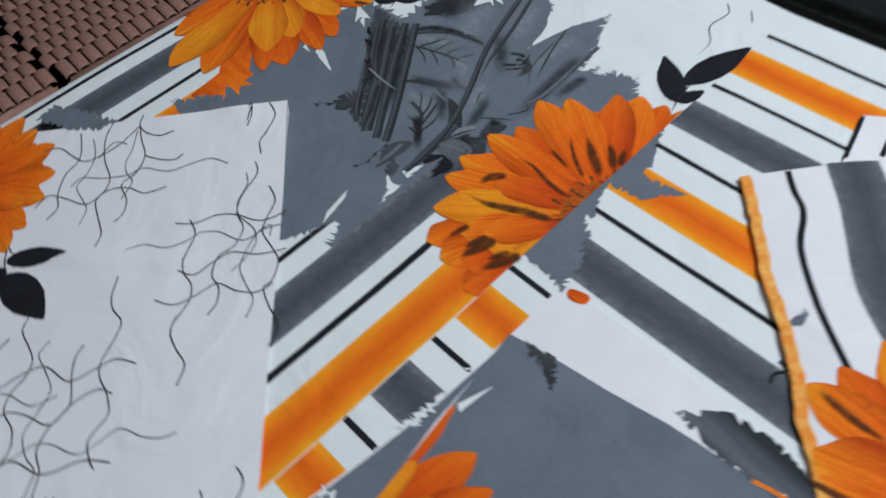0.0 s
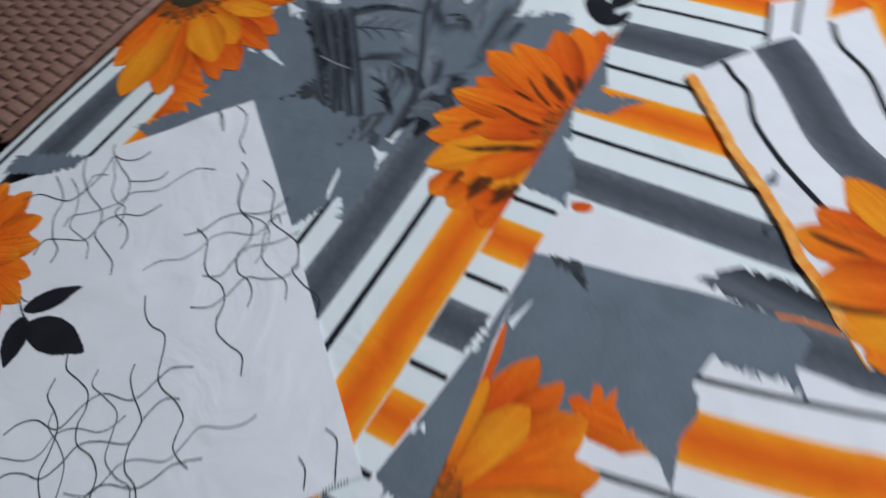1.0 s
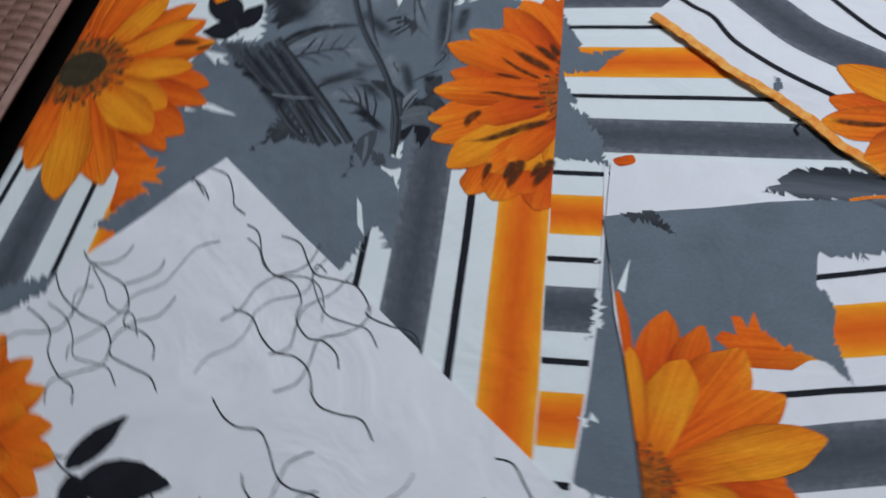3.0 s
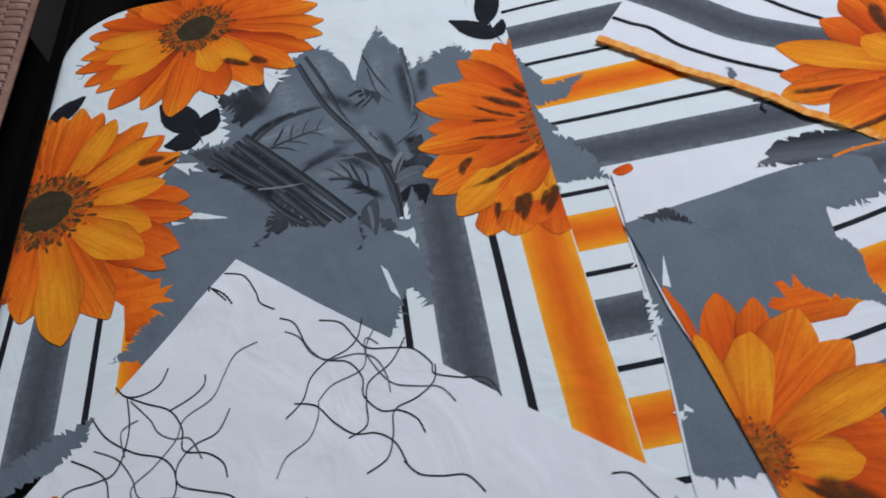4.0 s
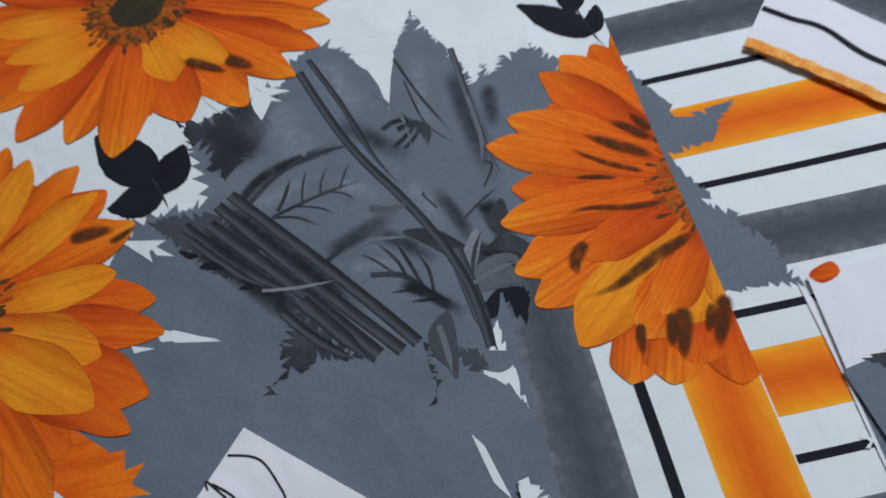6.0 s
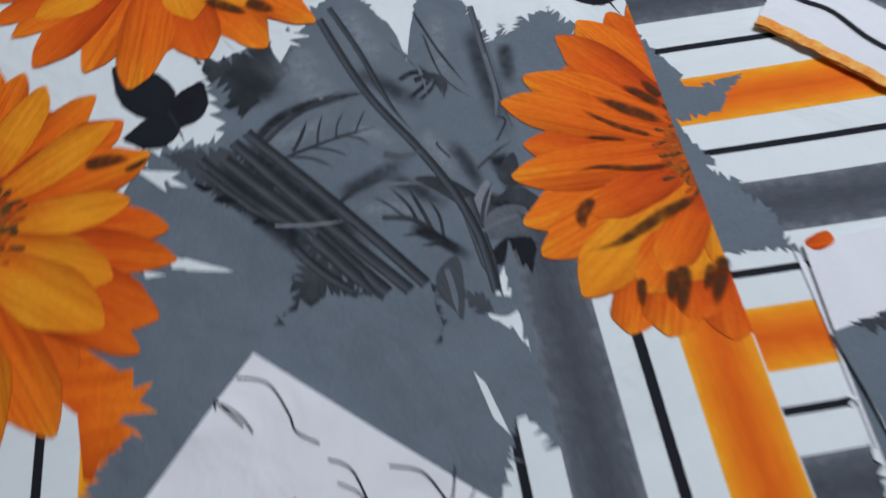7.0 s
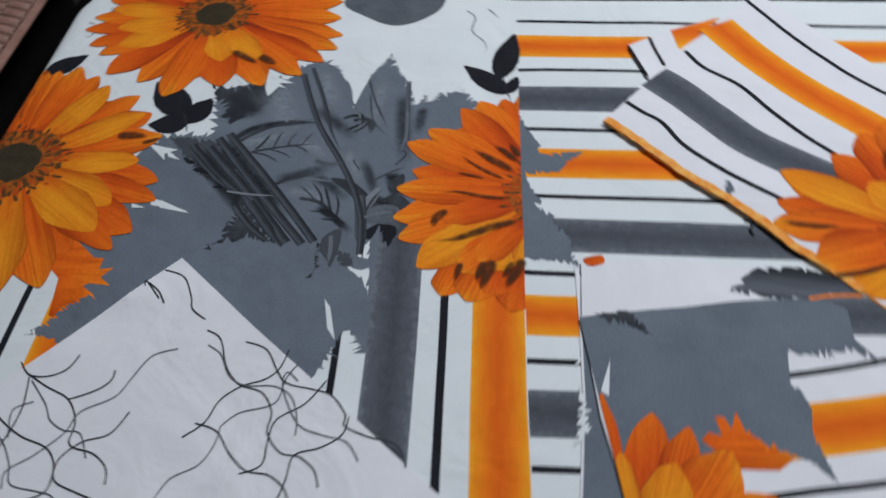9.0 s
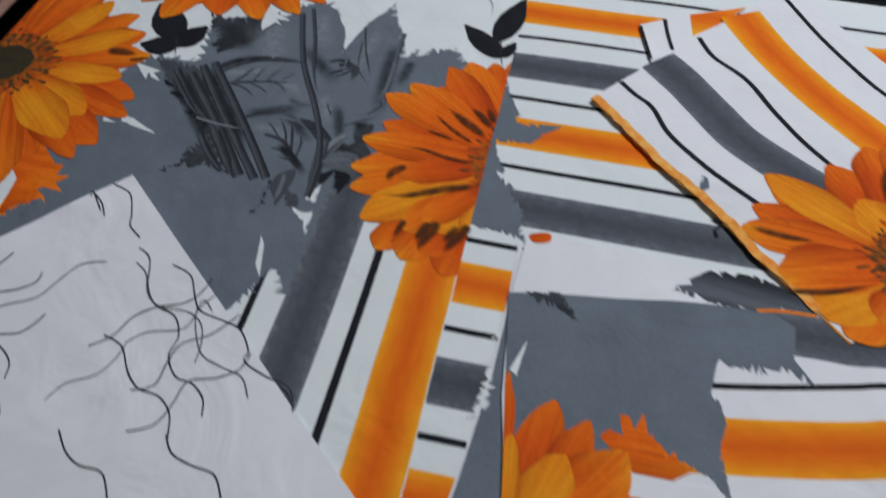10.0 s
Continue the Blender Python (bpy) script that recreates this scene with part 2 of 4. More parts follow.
def sheet(x, y, up=0.0):
    """A point of the sheet's flat layout, draped over the bed's edge."""
    x, y = x + 0.0011 * noise.noise((x * 9.0, y * 9.0, 21.0)), y + 0.0013 * noise.noise((x * 9.0, y * 7.0, 31.0))
    ex = EDGE_X - x
    ey = y - far_edge(x)
    px, py = ex + CORNER, ey + CORNER
    if px > 0 and py > 0:
        d = math.hypot(px, py) - CORNER
        nx, ny = -px / (d + CORNER), py / (d + CORNER)
    elif px > py:
        d, nx, ny = ex, -1.0, 0.0
    else:
        d, nx, ny = ey, 0.0, 1.0
    z = sheet_lift(x, y)
    if d <= 0:
        return Vector((x, y, z + up))
    a = min(d / ROLL, math.pi / 2)
    out = (ROLL + up) * math.sin(a)
    drop = ROLL * (1 - math.cos(a)) + max(0.0, d - ROLL * math.pi / 2)
    fall = max(0.0, 1 - d / 0.03)
    return Vector((x - nx * d + nx * out, y - ny * d + ny * out, z * fall - drop + up * math.cos(a)))


def rises(lift, base):
    def at(x, y, up=0.0):
        return sheet(x, y, base + lift(x, y) + up)
    return at


def dense(pts, step=6.0, closed=True):
    out = []
    n = len(pts)
    for i in range(n if closed else n - 1):
        a, c = pts[i], pts[(i + 1) % n]
        k = max(1, math.ceil(math.dist(a, c) / step))
        out += [(a[0] + (c[0] - a[0]) * j / k, a[1] + (c[1] - a[1]) * j / k) for j in range(k)]
    return out if closed else out + [tuple(pts[-1])]


def smooth(pts, closed=False, k=6):
    """A rounded line through the points."""
    n = len(pts)
    out = []
    for i in range(n if closed else n - 1):
        p = [pts[(i + j) % n] if closed else pts[min(max(i + j, 0), n - 1)] for j in (-1, 0, 1, 2)]
        for s in range(k):
            u = s / k
            out.append(tuple(0.5 * (2 * p[1][c] + (p[2][c] - p[0][c]) * u + (2 * p[0][c] - 5 * p[1][c] + 4 * p[2][c] - p[3][c]) * u * u
                                    + (3 * p[1][c] - p[0][c] - 3 * p[2][c] + p[3][c]) * u ** 3) for c in (0, 1)))
    return out if closed else out + [tuple(pts[-1])]


def jagged(pts, tooth, deep, seed=1, closed=True):
    """A torn edge of uneven, slanting splinters along a line."""
    rng = random.Random(seed)
    line = dense(pts, 1.0, closed)
    out, s, nxt, start = [line[0]], 0.0, tooth, 0
    for i in range(1, len(line)):
        s += math.dist(line[i], line[i - 1])
        if s >= nxt:
            a, c = line[start], line[i]
            dx, dy = c[0] - a[0], c[1] - a[1]
            n = math.hypot(dx, dy) or 1
            h = deep * rng.choice((0.25, 0.5, 0.9, 1.5, 2.0)) * rng.uniform(0.8, 1.2)
            lean = rng.uniform(0.55, 1.25)
            m = (a[0] + dx * lean * 0.8, a[1] + dy * lean * 0.8)
            tip = (a[0] + dx * lean + dy / n * h, a[1] + dy * lean - dx / n * h)
            mid = (a[0] + dx * lean * 0.35 + dy / n * h * 0.3, a[1] + dy * lean * 0.35 - dx / n * h * 0.3)
            out += [mid, tip, c]
            start = i
            nxt = s + tooth * rng.choice((0.5, 0.7, 1.0, 1.6))
    return out


def clip(pts, a, n):
    """The part of a polygon on the side of the line through a to which n points."""
    def side(p):
        return (p[0] - a[0]) * n[0] + (p[1] - a[1]) * n[1]
    out = []
    for i, p in enumerate(pts):
        q = pts[(i + 1) % len(pts)]
        sp, sq = side(p), side(q)
        if sp >= 0:
            out.append(p)
        if sp * sq < 0:
            u = sp / (sp - sq)
            out.append((p[0] + (q[0] - p[0]) * u, p[1] + (q[1] - p[1]) * u))
    return out




def fill(pts, step=6.0):
    """Triangles over a flat outline, with inner points close enough to follow the cloth."""
    line = dense(pts, step)
    clean = []
    for p in line:
        if not clean or math.dist(p, clean[-1]) > 0.05:
            clean.append(p)
    if math.dist(clean[0], clean[-1]) < 0.05:
        clean.pop()
    n = len(clean)
    xs, ys = [p[0] for p in clean], [p[1] for p in clean]
    arr = np.array(clean)
    nxt = np.roll(arr, -1, 0)
    inner = []
    for gx in np.arange(math.floor(min(xs) / step) * step + step * 0.5, max(xs), step):
        for gy in np.arange(math.floor(min(ys) / step) * step + step * 0.5, max(ys), step):
            cross = ((arr[:, 1] > gy) != (nxt[:, 1] > gy))
            if not cross.any():
                continue
            xi = arr[cross, 0] + (gy - arr[cross, 1]) / (nxt[cross, 1] - arr[cross, 1]) * (nxt[cross, 0] - arr[cross, 0])
            if (xi > gx).sum() % 2 and np.hypot(arr[:, 0] - gx, arr[:, 1] - gy).min() > step * 0.4:
                inner.append((gx, gy))
    v, e, f, *_ = delaunay_2d_cdt([Vector(p) for p in clean + inner], [(i, (i + 1) % n) for i in range(n)], [], 1, 1e-5)
    return [(p.x, p.y) for p in v], [tuple(t) for t in f]


def laid(name, pts, surface, up, material, parent, uv=None, label="", step=6.0):
    """One printed shape on a cloth: a flat outline in mm, draped a hair above the surface."""
    v, f = fill(pts, step)
    me = bpy.data.meshes.new(name)
    keep = []
    for t in f:
        a, b, c = (v[i] for i in t)
        area = (b[0] - a[0]) * (c[1] - a[1]) - (b[1] - a[1]) * (c[0] - a[0])
        if abs(area) > 1e-6:
            keep.append(t if area > 0 else t[::-1])
    me.from_pydata([surface(x * MM, y * MM, up * LAYER) for x, y in v], [], keep)
    if uv:
        layer = me.uv_layers.new(name="UVMap")
        for lp in me.loops:
            layer.data[lp.index].uv = uv(*v[lp.vertex_index])
    me.materials.append(material)
    for p in me.polygons:
        p.use_smooth = True
    ob = new(name, me)
    if parent:
        ob.parent = parent
    if label:
        tagged(ob, label)
    return ob


def across(a, b, width):
    """u along the line from a to b, v from 0 to 1 across it."""
    dx, dy = b[0] - a[0], b[1] - a[1]
    n = math.hypot(dx, dy)

    def uv(x, y):
        s = ((x - a[0]) * dx + (y - a[1]) * dy) / n
        d = ((x - a[0]) * dy - (y - a[1]) * dx) / n
        return s / 100.0, 0.5 + d / width
    return uv


def ribbon(name, pts, width, surface, up, material, parent, taper=False, label="", step=6.0, clipped=None):
    """A line of even or tapering width."""
    line = dense(smooth(pts), 3.0, False)
    left, right, n = [], [], len(line)
    for i, p in enumerate(line):
        a, c = line[max(0, i - 1)], line[min(n - 1, i + 1)]
        dx, dy = c[0] - a[0], c[1] - a[1]
        d = math.hypot(dx, dy) or 1
        w = width / 2
        if taper:
            w *= max(0.12, min(1.0, 3.0 * (1 - i / (n - 1))))
        left.append((p[0] - dy / d * w, p[1] + dx / d * w))
        right.append((p[0] + dy / d * w, p[1] - dx / d * w))
    k = max(1, math.ceil(width / 6.0))
    flat = [(l[0] + (r[0] - l[0]) * j / k, l[1] + (r[1] - l[1]) * j / k) for j in range(k + 1) for l, r in zip(left, right)]
    me = bpy.data.meshes.new(name)
    me.from_pydata([surface(x * MM, y * MM, up * LAYER) for x, y in flat], [], [(j * n + i, j * n + n + i, j * n + n + i + 1, j * n + i + 1) for j in range(k) for i in range(n - 1)])
    layer = me.uv_layers.new(name="UVMap")
    for lp in me.loops:
        i = lp.vertex_index
        layer.data[lp.index].uv = ((i % n) * 0.03, (i // n) / k)
    for p in me.polygons:
        p.use_smooth = True
    me.materials.append(material)
    ob = new(name, me)
    ob.parent = parent
    if label:
        tagged(ob, label)
    return ob


def petal_line(base, tip, width, seed=0):
    """A long petal, widest past its middle, with a narrow round tip, a little crooked by its seed."""
    rng = random.Random(seed)
    dx, dy = tip[0] - base[0], tip[1] - base[1]
    n = math.hypot(dx, dy)
    ux, uy = dx / n, dy / n
    bend = rng.uniform(-0.07, 0.07) * width * (seed != 0)
    prof = [(0.0, 0.16), (0.2, 0.32), (0.42, 0.44), (0.62, 0.5), (0.8, 0.43), (0.91, 0.27), (0.975, 0.11)]

    def spot(s, w, sign):
        f = 1 + (rng.uniform(-0.13, 0.13) if seed else 0)
        c = bend * math.sin(math.pi * s)
        return (base[0] + ux * n * s - uy * (sign * width * w * f + c), base[1] + uy * n * s + ux * (sign * width * w * f + c))
    return smooth([spot(s, w, 1) for s, w in prof] + [tip] + [spot(s, w, -1) for s, w in reversed(prof)], True, 3)


def flower(name, centre, petals, surface, up, parent, eye, cut=None, label="", disc=True):
    """A printed gerbera: single petals from outer to inner, then florets and the dark eye. petals: tip, width and tone."""
    tones = {"y": PETAL_Y, "o": PETAL_O, "d": PETAL_D}
    rng = random.Random(len(petals) + int(centre[0]))
    ring = [(centre[0] + eye * 1.45 * math.cos(a), centre[1] + eye * 1.45 * math.sin(a)) for a in np.linspace(0, 2 * math.pi, 40, endpoint=False)]
    ring = [(centre[0] + (x - centre[0]) * rng.uniform(0.88, 1.12), centre[1] + (y - centre[1]) * rng.uniform(0.88, 1.12)) for x, y in ring]
    if cut:
        ring = clip(ring, *cut)
    order = sorted(petals, key=lambda p: math.atan2(p[0][1] - centre[1], p[0][0] - centre[0]))
    below = []
    for i, (tip, w, tone, *root) in enumerate(order):
        nxt = order[(i + 1) % len(order)]
        a = math.atan2(tip[1] - centre[1], tip[0] - centre[0])
        turn = (math.atan2(nxt[0][1] - centre[1], nxt[0][0] - centre[0]) - a) % (2 * math.pi)
        if 0.1 < turn < 0.9 and not root and len(nxt) == 3:
            r = 0.86 * min(math.dist(tip, centre), math.dist(nxt[0], centre))
            below.append(((centre[0] + r * math.cos(a + turn / 2), centre[1] + r * math.sin(a + turn / 2)), w * 0.95, "d"))
    petals = below + petals
    body = laid(name, ring, surface, up + 0.07 * len(petals) + 0.3, FLORET, parent, label=label)
    for i, ((x, y), w, tone, *root) in enumerate(petals):
        foot = root[0] if root else centre
        dx, dy = x - foot[0], y - foot[1]
        n = math.hypot(dx, dy)
        start = 0.0 if root else eye * 0.7
        base = (foot[0] + dx / n * start, foot[1] + dy / n * start)
        line = petal_line(base, (x, y), w, 7 + i)
        side = rng.choice((-1, 1))
        rim = [(px - dy / n * side * -0.7, py + dx / n * side * -0.7) for px, py in line]
        if cut:
            line, rim = clip(line, *cut), clip(rim, *cut)
        if len(line) < 3 or max(abs(p[0] - line[0][0]) + abs(p[1] - line[0][1]) for p in line) < 1:
            continue
        length = math.dist(base, (x, y))

        def uv(px, py, base=base, ux=dx / n, uy=dy / n, length=length, wide=w * side):
            return ((px - base[0]) * ux + (py - base[1]) * uy) / length, 0.5 + ((px - base[0]) * -uy + (py - base[1]) * ux) / wide
        p = laid("petal", line, surface, up + 0.07 * i + 0.05, tones[tone], body, uv)
        if len(rim) > 2:
            laid("petal_edge", rim, surface, up + 0.07 * i, EDGE, p)
    top = up + 0.07 * len(petals) + 0.4
    for r, k in ((1.42, 44), (1.26, 48), (1.1, 44), (0.95, 36)):
        for j in range(k):
            a = 2 * math.pi * (j + rng.random()) / k
            rr = eye * r * rng.uniform(0.86, 1.14)
            c = (centre[0] + rr * math.cos(a), centre[1] + rr * math.sin(a))
            e = (c[0] + eye * 0.26 * math.cos(a), c[1] + eye * 0.26 * math.sin(a))
            dot = petal_line(c, (e[0] + rng.uniform(-0.16, 0.16) * eye, e[1] + rng.uniform(-0.16, 0.16) * eye), eye * rng.uniform(0.08, 0.14))
            if cut:
                dot = clip(dot, *cut)
            if len(dot) > 2:
                laid("floret", dot, surface, top, (EDGE if j % 3 == 0 else BROWN) if disc else (BROWN if j % 3 == 0 else EDGE), body)
    dark = [(centre[0] + eye * 0.86 * math.cos(a) * rng.uniform(0.93, 1.07), centre[1] + eye * 0.86 * math.sin(a) * rng.uniform(0.93, 1.07)) for a in np.linspace(0, 2 * math.pi, 36, endpoint=False)]
    if cut:
        dark = clip(dark, *cut)
    if disc and len(dark) > 2:
        laid("eye", dark, surface, top + 0.1, DISC, body, label="dark brown flower eye")
    return body


def leaf_line(base, tip, width, tooth=0.0, deep=0.0, seed=1):
    dx, dy = tip[0] - base[0], tip[1] - base[1]
    prof = [(0.05, 0.2), (0.18, 0.4), (0.4, 0.5), (0.64, 0.42), (0.85, 0.2)]
    n = math.hypot(dx, dy)
    ux, uy = dx / n, dy / n
    side = [(base[0] + ux * n * s - uy * width * w, base[1] + uy * n * s + ux * width * w) for s, w in prof]
    other = [(base[0] + ux * n * s + uy * width * w, base[1] + uy * n * s - ux * width * w) for s, w in reversed(prof)]
    line = smooth([base] + side + [tip] + other, True, 4)
    return jagged(line[::-1], tooth, deep, seed) if tooth else line


def thing(name, label, category, group=""):
    ob = new(name)
    return tagged(ob, label, category, group)


# ---- large structure ----
def boxed(name, x0, x1, y0, y1, z0, z1, material, parent=None, bevel=0.0, seg=3):
    bm = bmesh.new()
    bmesh.ops.create_cube(bm, size=1.0)
    for v in bm.verts:
        v.co = Vector(((x0 + x1) / 2 + v.co.x * (x1 - x0), (y0 + y1) / 2 + v.co.y * (y1 - y0), (z0 + z1) / 2 + v.co.z * (z1 - z0)))
    if bevel:
        bmesh.ops.bevel(bm, geom=bm.edges[:], offset=bevel, segments=seg, affect="EDGES")
    me = bpy.data.meshes.new(name)
    bm.to_mesh(me)
    bm.free()
    me.materials.append(material)
    for p in me.polygons:
        p.use_smooth = bevel > 0
    ob = new(name, me)
    if parent:
        ob.parent = parent
    return ob


PLASTER = cloth("wall_paint", lin(0.50, 0.50, 0.48), lin(0.56, 0.56, 0.53), 3.0, 0.1)
FLOOR = cloth("dark_floor", lin(0.02, 0.018, 0.017), lin(0.04, 0.035, 0.032), 6.0, 0.2)
TICK = cloth("mattress_ticking", lin(0.10, 0.09, 0.085), lin(0.14, 0.13, 0.12), 12.0)
CHARCOAL = cloth("charcoal_upholstery", lin(0.016, 0.018, 0.019), lin(0.032, 0.035, 0.036), 70.0, 0.5)
BLACK_WOOD = cloth("black_lacquer", lin(0.003, 0.003, 0.003), lin(0.006, 0.005, 0.005), 20.0, 0.1)
BLACK_WOOD.node_tree.nodes["Principled BSDF"].inputs["Specular IOR Level"].default_value = 0.06
WICKER = cloth("woven_rattan", lin(0.25, 0.135, 0.105), lin(0.40, 0.235, 0.19), 55.0, 0.3)
WICKER.node_tree.nodes["Principled BSDF"].inputs["Roughness"].default_value = 0.42
# darker rattan for the frame: the shade between the splints, put into its colour
WICKER_SHADE = cloth("rattan_gap_shade", lin(0.035, 0.017, 0.014), lin(0.06, 0.03, 0.024), 40.0, 0.3)

tagged(boxed("floor", -3.2, 3.2, -3.0, 3.4, -0.60, -0.50, FLOOR), "dark room floor under the bed", "floor", kind="structure")
for nm, b in (("wall_west", (-3.3, -3.2, -3.0, 3.4)), ("wall_east", (3.2, 3.3, -3.0, 3.4)), ("wall_south", (-3.3, 3.3, -3.1, -3.0)), ("wall_north", (-3.3, 3.3, 3.4, 3.5))):
    tagged(boxed(nm, *b, -0.5, 2.2, PLASTER), "plain painted room wall", "wall", kind="structure")
tagged(boxed("ceiling", -3.3, 3.3, -3.1, 3.5, 2.2, 2.3, PLASTER), "plain painted ceiling", "ceiling", kind="structure")

# the bed under the sheet
bed = thing("bed", "low dark bed whose mattress carries the printed sheet", "bed")
boxed("mattress", EDGE_X + 0.012, 1.0, -0.95, 0.450, -0.22, -0.012, TICK, bed, 0.05, 5)
boxed("bed_base", EDGE_X + 0.03, 1.0, -0.95, 0.44, -0.50, -0.225, BLACK_WOOD, bed, 0.01)

# the sheet itself
bed_sheet = None


def sheet_base():
    step = 0.006
    xs = np.arange(-0.72, 0.96, step)
    ys = np.arange(-0.84, 0.66, step)
    me = bpy.data.meshes.new("bed_sheet")
    nx, ny = len(xs), len(ys)
    me.from_pydata([sheet(x, y, -0.00005) for y in ys for x in xs], [], [(j * nx + i, j * nx + i + 1, (j + 1) * nx + i + 1, (j + 1) * nx + i) for j in range(ny - 1) for i in range(nx - 1)])
    me.materials.append(WHITE)
    for p in me.polygons:
        p.use_smooth = True
    return tagged(new("bed_sheet", me), "white cotton bed sheet printed with orange gerberas and stripes", "bed sheet")


bed_sheet = sheet_base()


def band(name, x0, x1, y0, y1, surface, up, material, parent, slope=0.0, along="x"):
    """A straight printed stripe. along x it may slope; its tone runs across it."""
    if along == "x":
        pts = [(x0, y0 + slope * x0), (x1, y0 + slope * x1), (x1, y1 + slope * x1), (x0, y1 + slope * x0)]
        uv = across((x0, (y0 + y1) / 2 + slope * x0), (x1, (y0 + y1) / 2 + slope * x1), y1 - y0)
    else:
        pts = [(x0 + slope * y0, y0), (x1 + slope * y0, y0), (x1 + slope * y1, y1), (x0 + slope * y1, y1)]
        uv = across(((x0 + x1) / 2 + slope * y0, y0), ((x0 + x1) / 2 + slope * y1, y1), x1 - x0)
    return laid(name, pts, surface, up, material, parent, uv)


# striped half of the sheet
SLOPE = -0.018
PULL = -0.105


def crosswise(name, c, half, material):
    """A stripe across the sheet; below the covers the cloth is pulled down towards its free side."""
    if c > 60:
        band(name, 0, 900, c - half, c + half, sheet, 0.3, material, bed_sheet, SLOPE)
        return
    band(name, 0, 50, c - half, c + half, sheet, 0.3, material, bed_sheet, SLOPE)
    c += 50 * (SLOPE - PULL)
    band(name, 50, 900, c - half, c + half, sheet, 0.3, material, bed_sheet, PULL)


for c in (373, 177, -10, -195, -384):
    crosswise("orange_stripe", c, 21, ORANGE_BAND)
for c in (277, 81, -103, -290):
    crosswise("grey_stripe", c, 20.5, BAND)
for c in (422, 326, 227, 130, 35, -56, -149, -243, -338):
    crosswise("black_line", c, 2.7, BLACK)

# stripes that run down the flowered half
for x0, x1 in ((-512, -469),):
    band("grey_stripe", x0, x1, -800, 150, sheet, 0.3, BAND, bed_sheet, 0.0, "y")
for x0, x1 in ((-46, -1), (-418, -375)):
    band("orange_stripe", x0, x1, -800, 100, sheet, 0.3, ORANGE_BAND, bed_sheet, 0.0, "y")
for x0, x1 in ((-74, -67), (-162, -156), (-446, -440), (-539, -533)):
    band("black_line", x0, x1, -800, 100, sheet, 0.3, BLACK, bed_sheet, 0.0, "y")

# grey ground behind the bouquet: plain outline below, torn edge above
TOP = [(-394, 186), (-368, 209), (-318, 209), (-338, 291), (-303, 297), (-259, 305), (-242, 334), (-222, 338), (-206, 326), (-195, 306)]
SPIKE = [(-190, 302), (-184, 285), (-180, 258), (-173, 290), (-167, 310)]
PEAK = [(-167, 315), (-154, 340), (-145, 356), (-133, 322), (-121, 297), (-116, 281), (-112, 264), (-105, 283), (-97, 271), (-89, 286), (-73, 287), (-60, 292), (-46, 270), (-34, 253)]
REST = [(0, 172), (-65, 49), (-100, 32), (-134, -53)]
TUFT = [(-134, -53), (-147, -31), (-155, -28), (-164, -49), (-173, -72)]
LOW = [(-173, -75), (-207, -115), (-296, -112), (-373, -84)]
TIPS = [(-388, -56), (-406, -46), (-429, -42), (-414, -27), (-407, -13), (-384, 3)]
SIDE = [(-408, 18), (-440, 90)]
laid("grey_ground", jagged(TOP[:4], 7, -5, 2, False) + jagged(TOP[4:], 6, -5, 3, False) + SPIKE + jagged(PEAK, 4, 4.5, 4, False) + REST + jagged(TUFT, 5, -5, 5, False) + LOW + jagged(TIPS, 5, 4, 6, False) + SIDE,
     sheet, 0.6, GREY, bed_sheet, label="mid grey printed ground with torn edges")
for x0, x1 in ((-134, -92),):
    band("grey_stripe", x0, x1, -800, 118, sheet, 0.75, BAND, bed_sheet, 0.0, "y")
UP = 0.8


def blot(name, pts, material, up, tooth=0.0, deep=0.0, seed=1, surface=sheet, parent=bed_sheet, label="", uv=None):
    line = jagged(pts, tooth, deep, seed) if tooth else smooth(pts, True, 4)
    return laid(name, line, surface, up, material, parent, uv, label)


def print_leaf(name, base, tip, width, material, up, surface=sheet, parent=bed_sheet, tooth=0.0, deep=0.0, seed=1):
    dx, dy = tip[0] - base[0], tip[1] - base[1]
    return laid(name, leaf_line(base, tip, width, tooth, deep, seed), surface, up, material, parent, across(base, tip, width))


# bouquet: leaves from back to front
DK = [(-347, 299), (-319, 293), (-288, 305), (-259, 308), (-273, 266), (-290, 242), (-308, 219), (-315, 236), (-328, 242), (-320, 249), (-335, 268)]
blot("dark_leaf", DK, DARK, UP, 9, 6, 11)
L1 = [(-312, 223), (-286, 246), (-245, 246), (-205, 240), (-171, 212), (-186, 173), (-215, 142), (-243, 145), (-276, 168), (-300, 192)]
blot("shaded_leaf", L1, GREY, UP + 0.1)
L2 = [(-234, 139), (-220, 152), (-195, 147), (-173, 127), (-166, 91), (-179, 83), (-200, 97), (-223, 115)]
blot("shaded_leaf", L2, GREY, UP + 0.2)
L3 = [(-170, 257), (-141, 234), (-132, 191), (-127, 156), (-121, 125), (-145, 122), (-160, 153), (-173, 198)]
blot("shaded_leaf", L3, GREY, UP + 0.25)


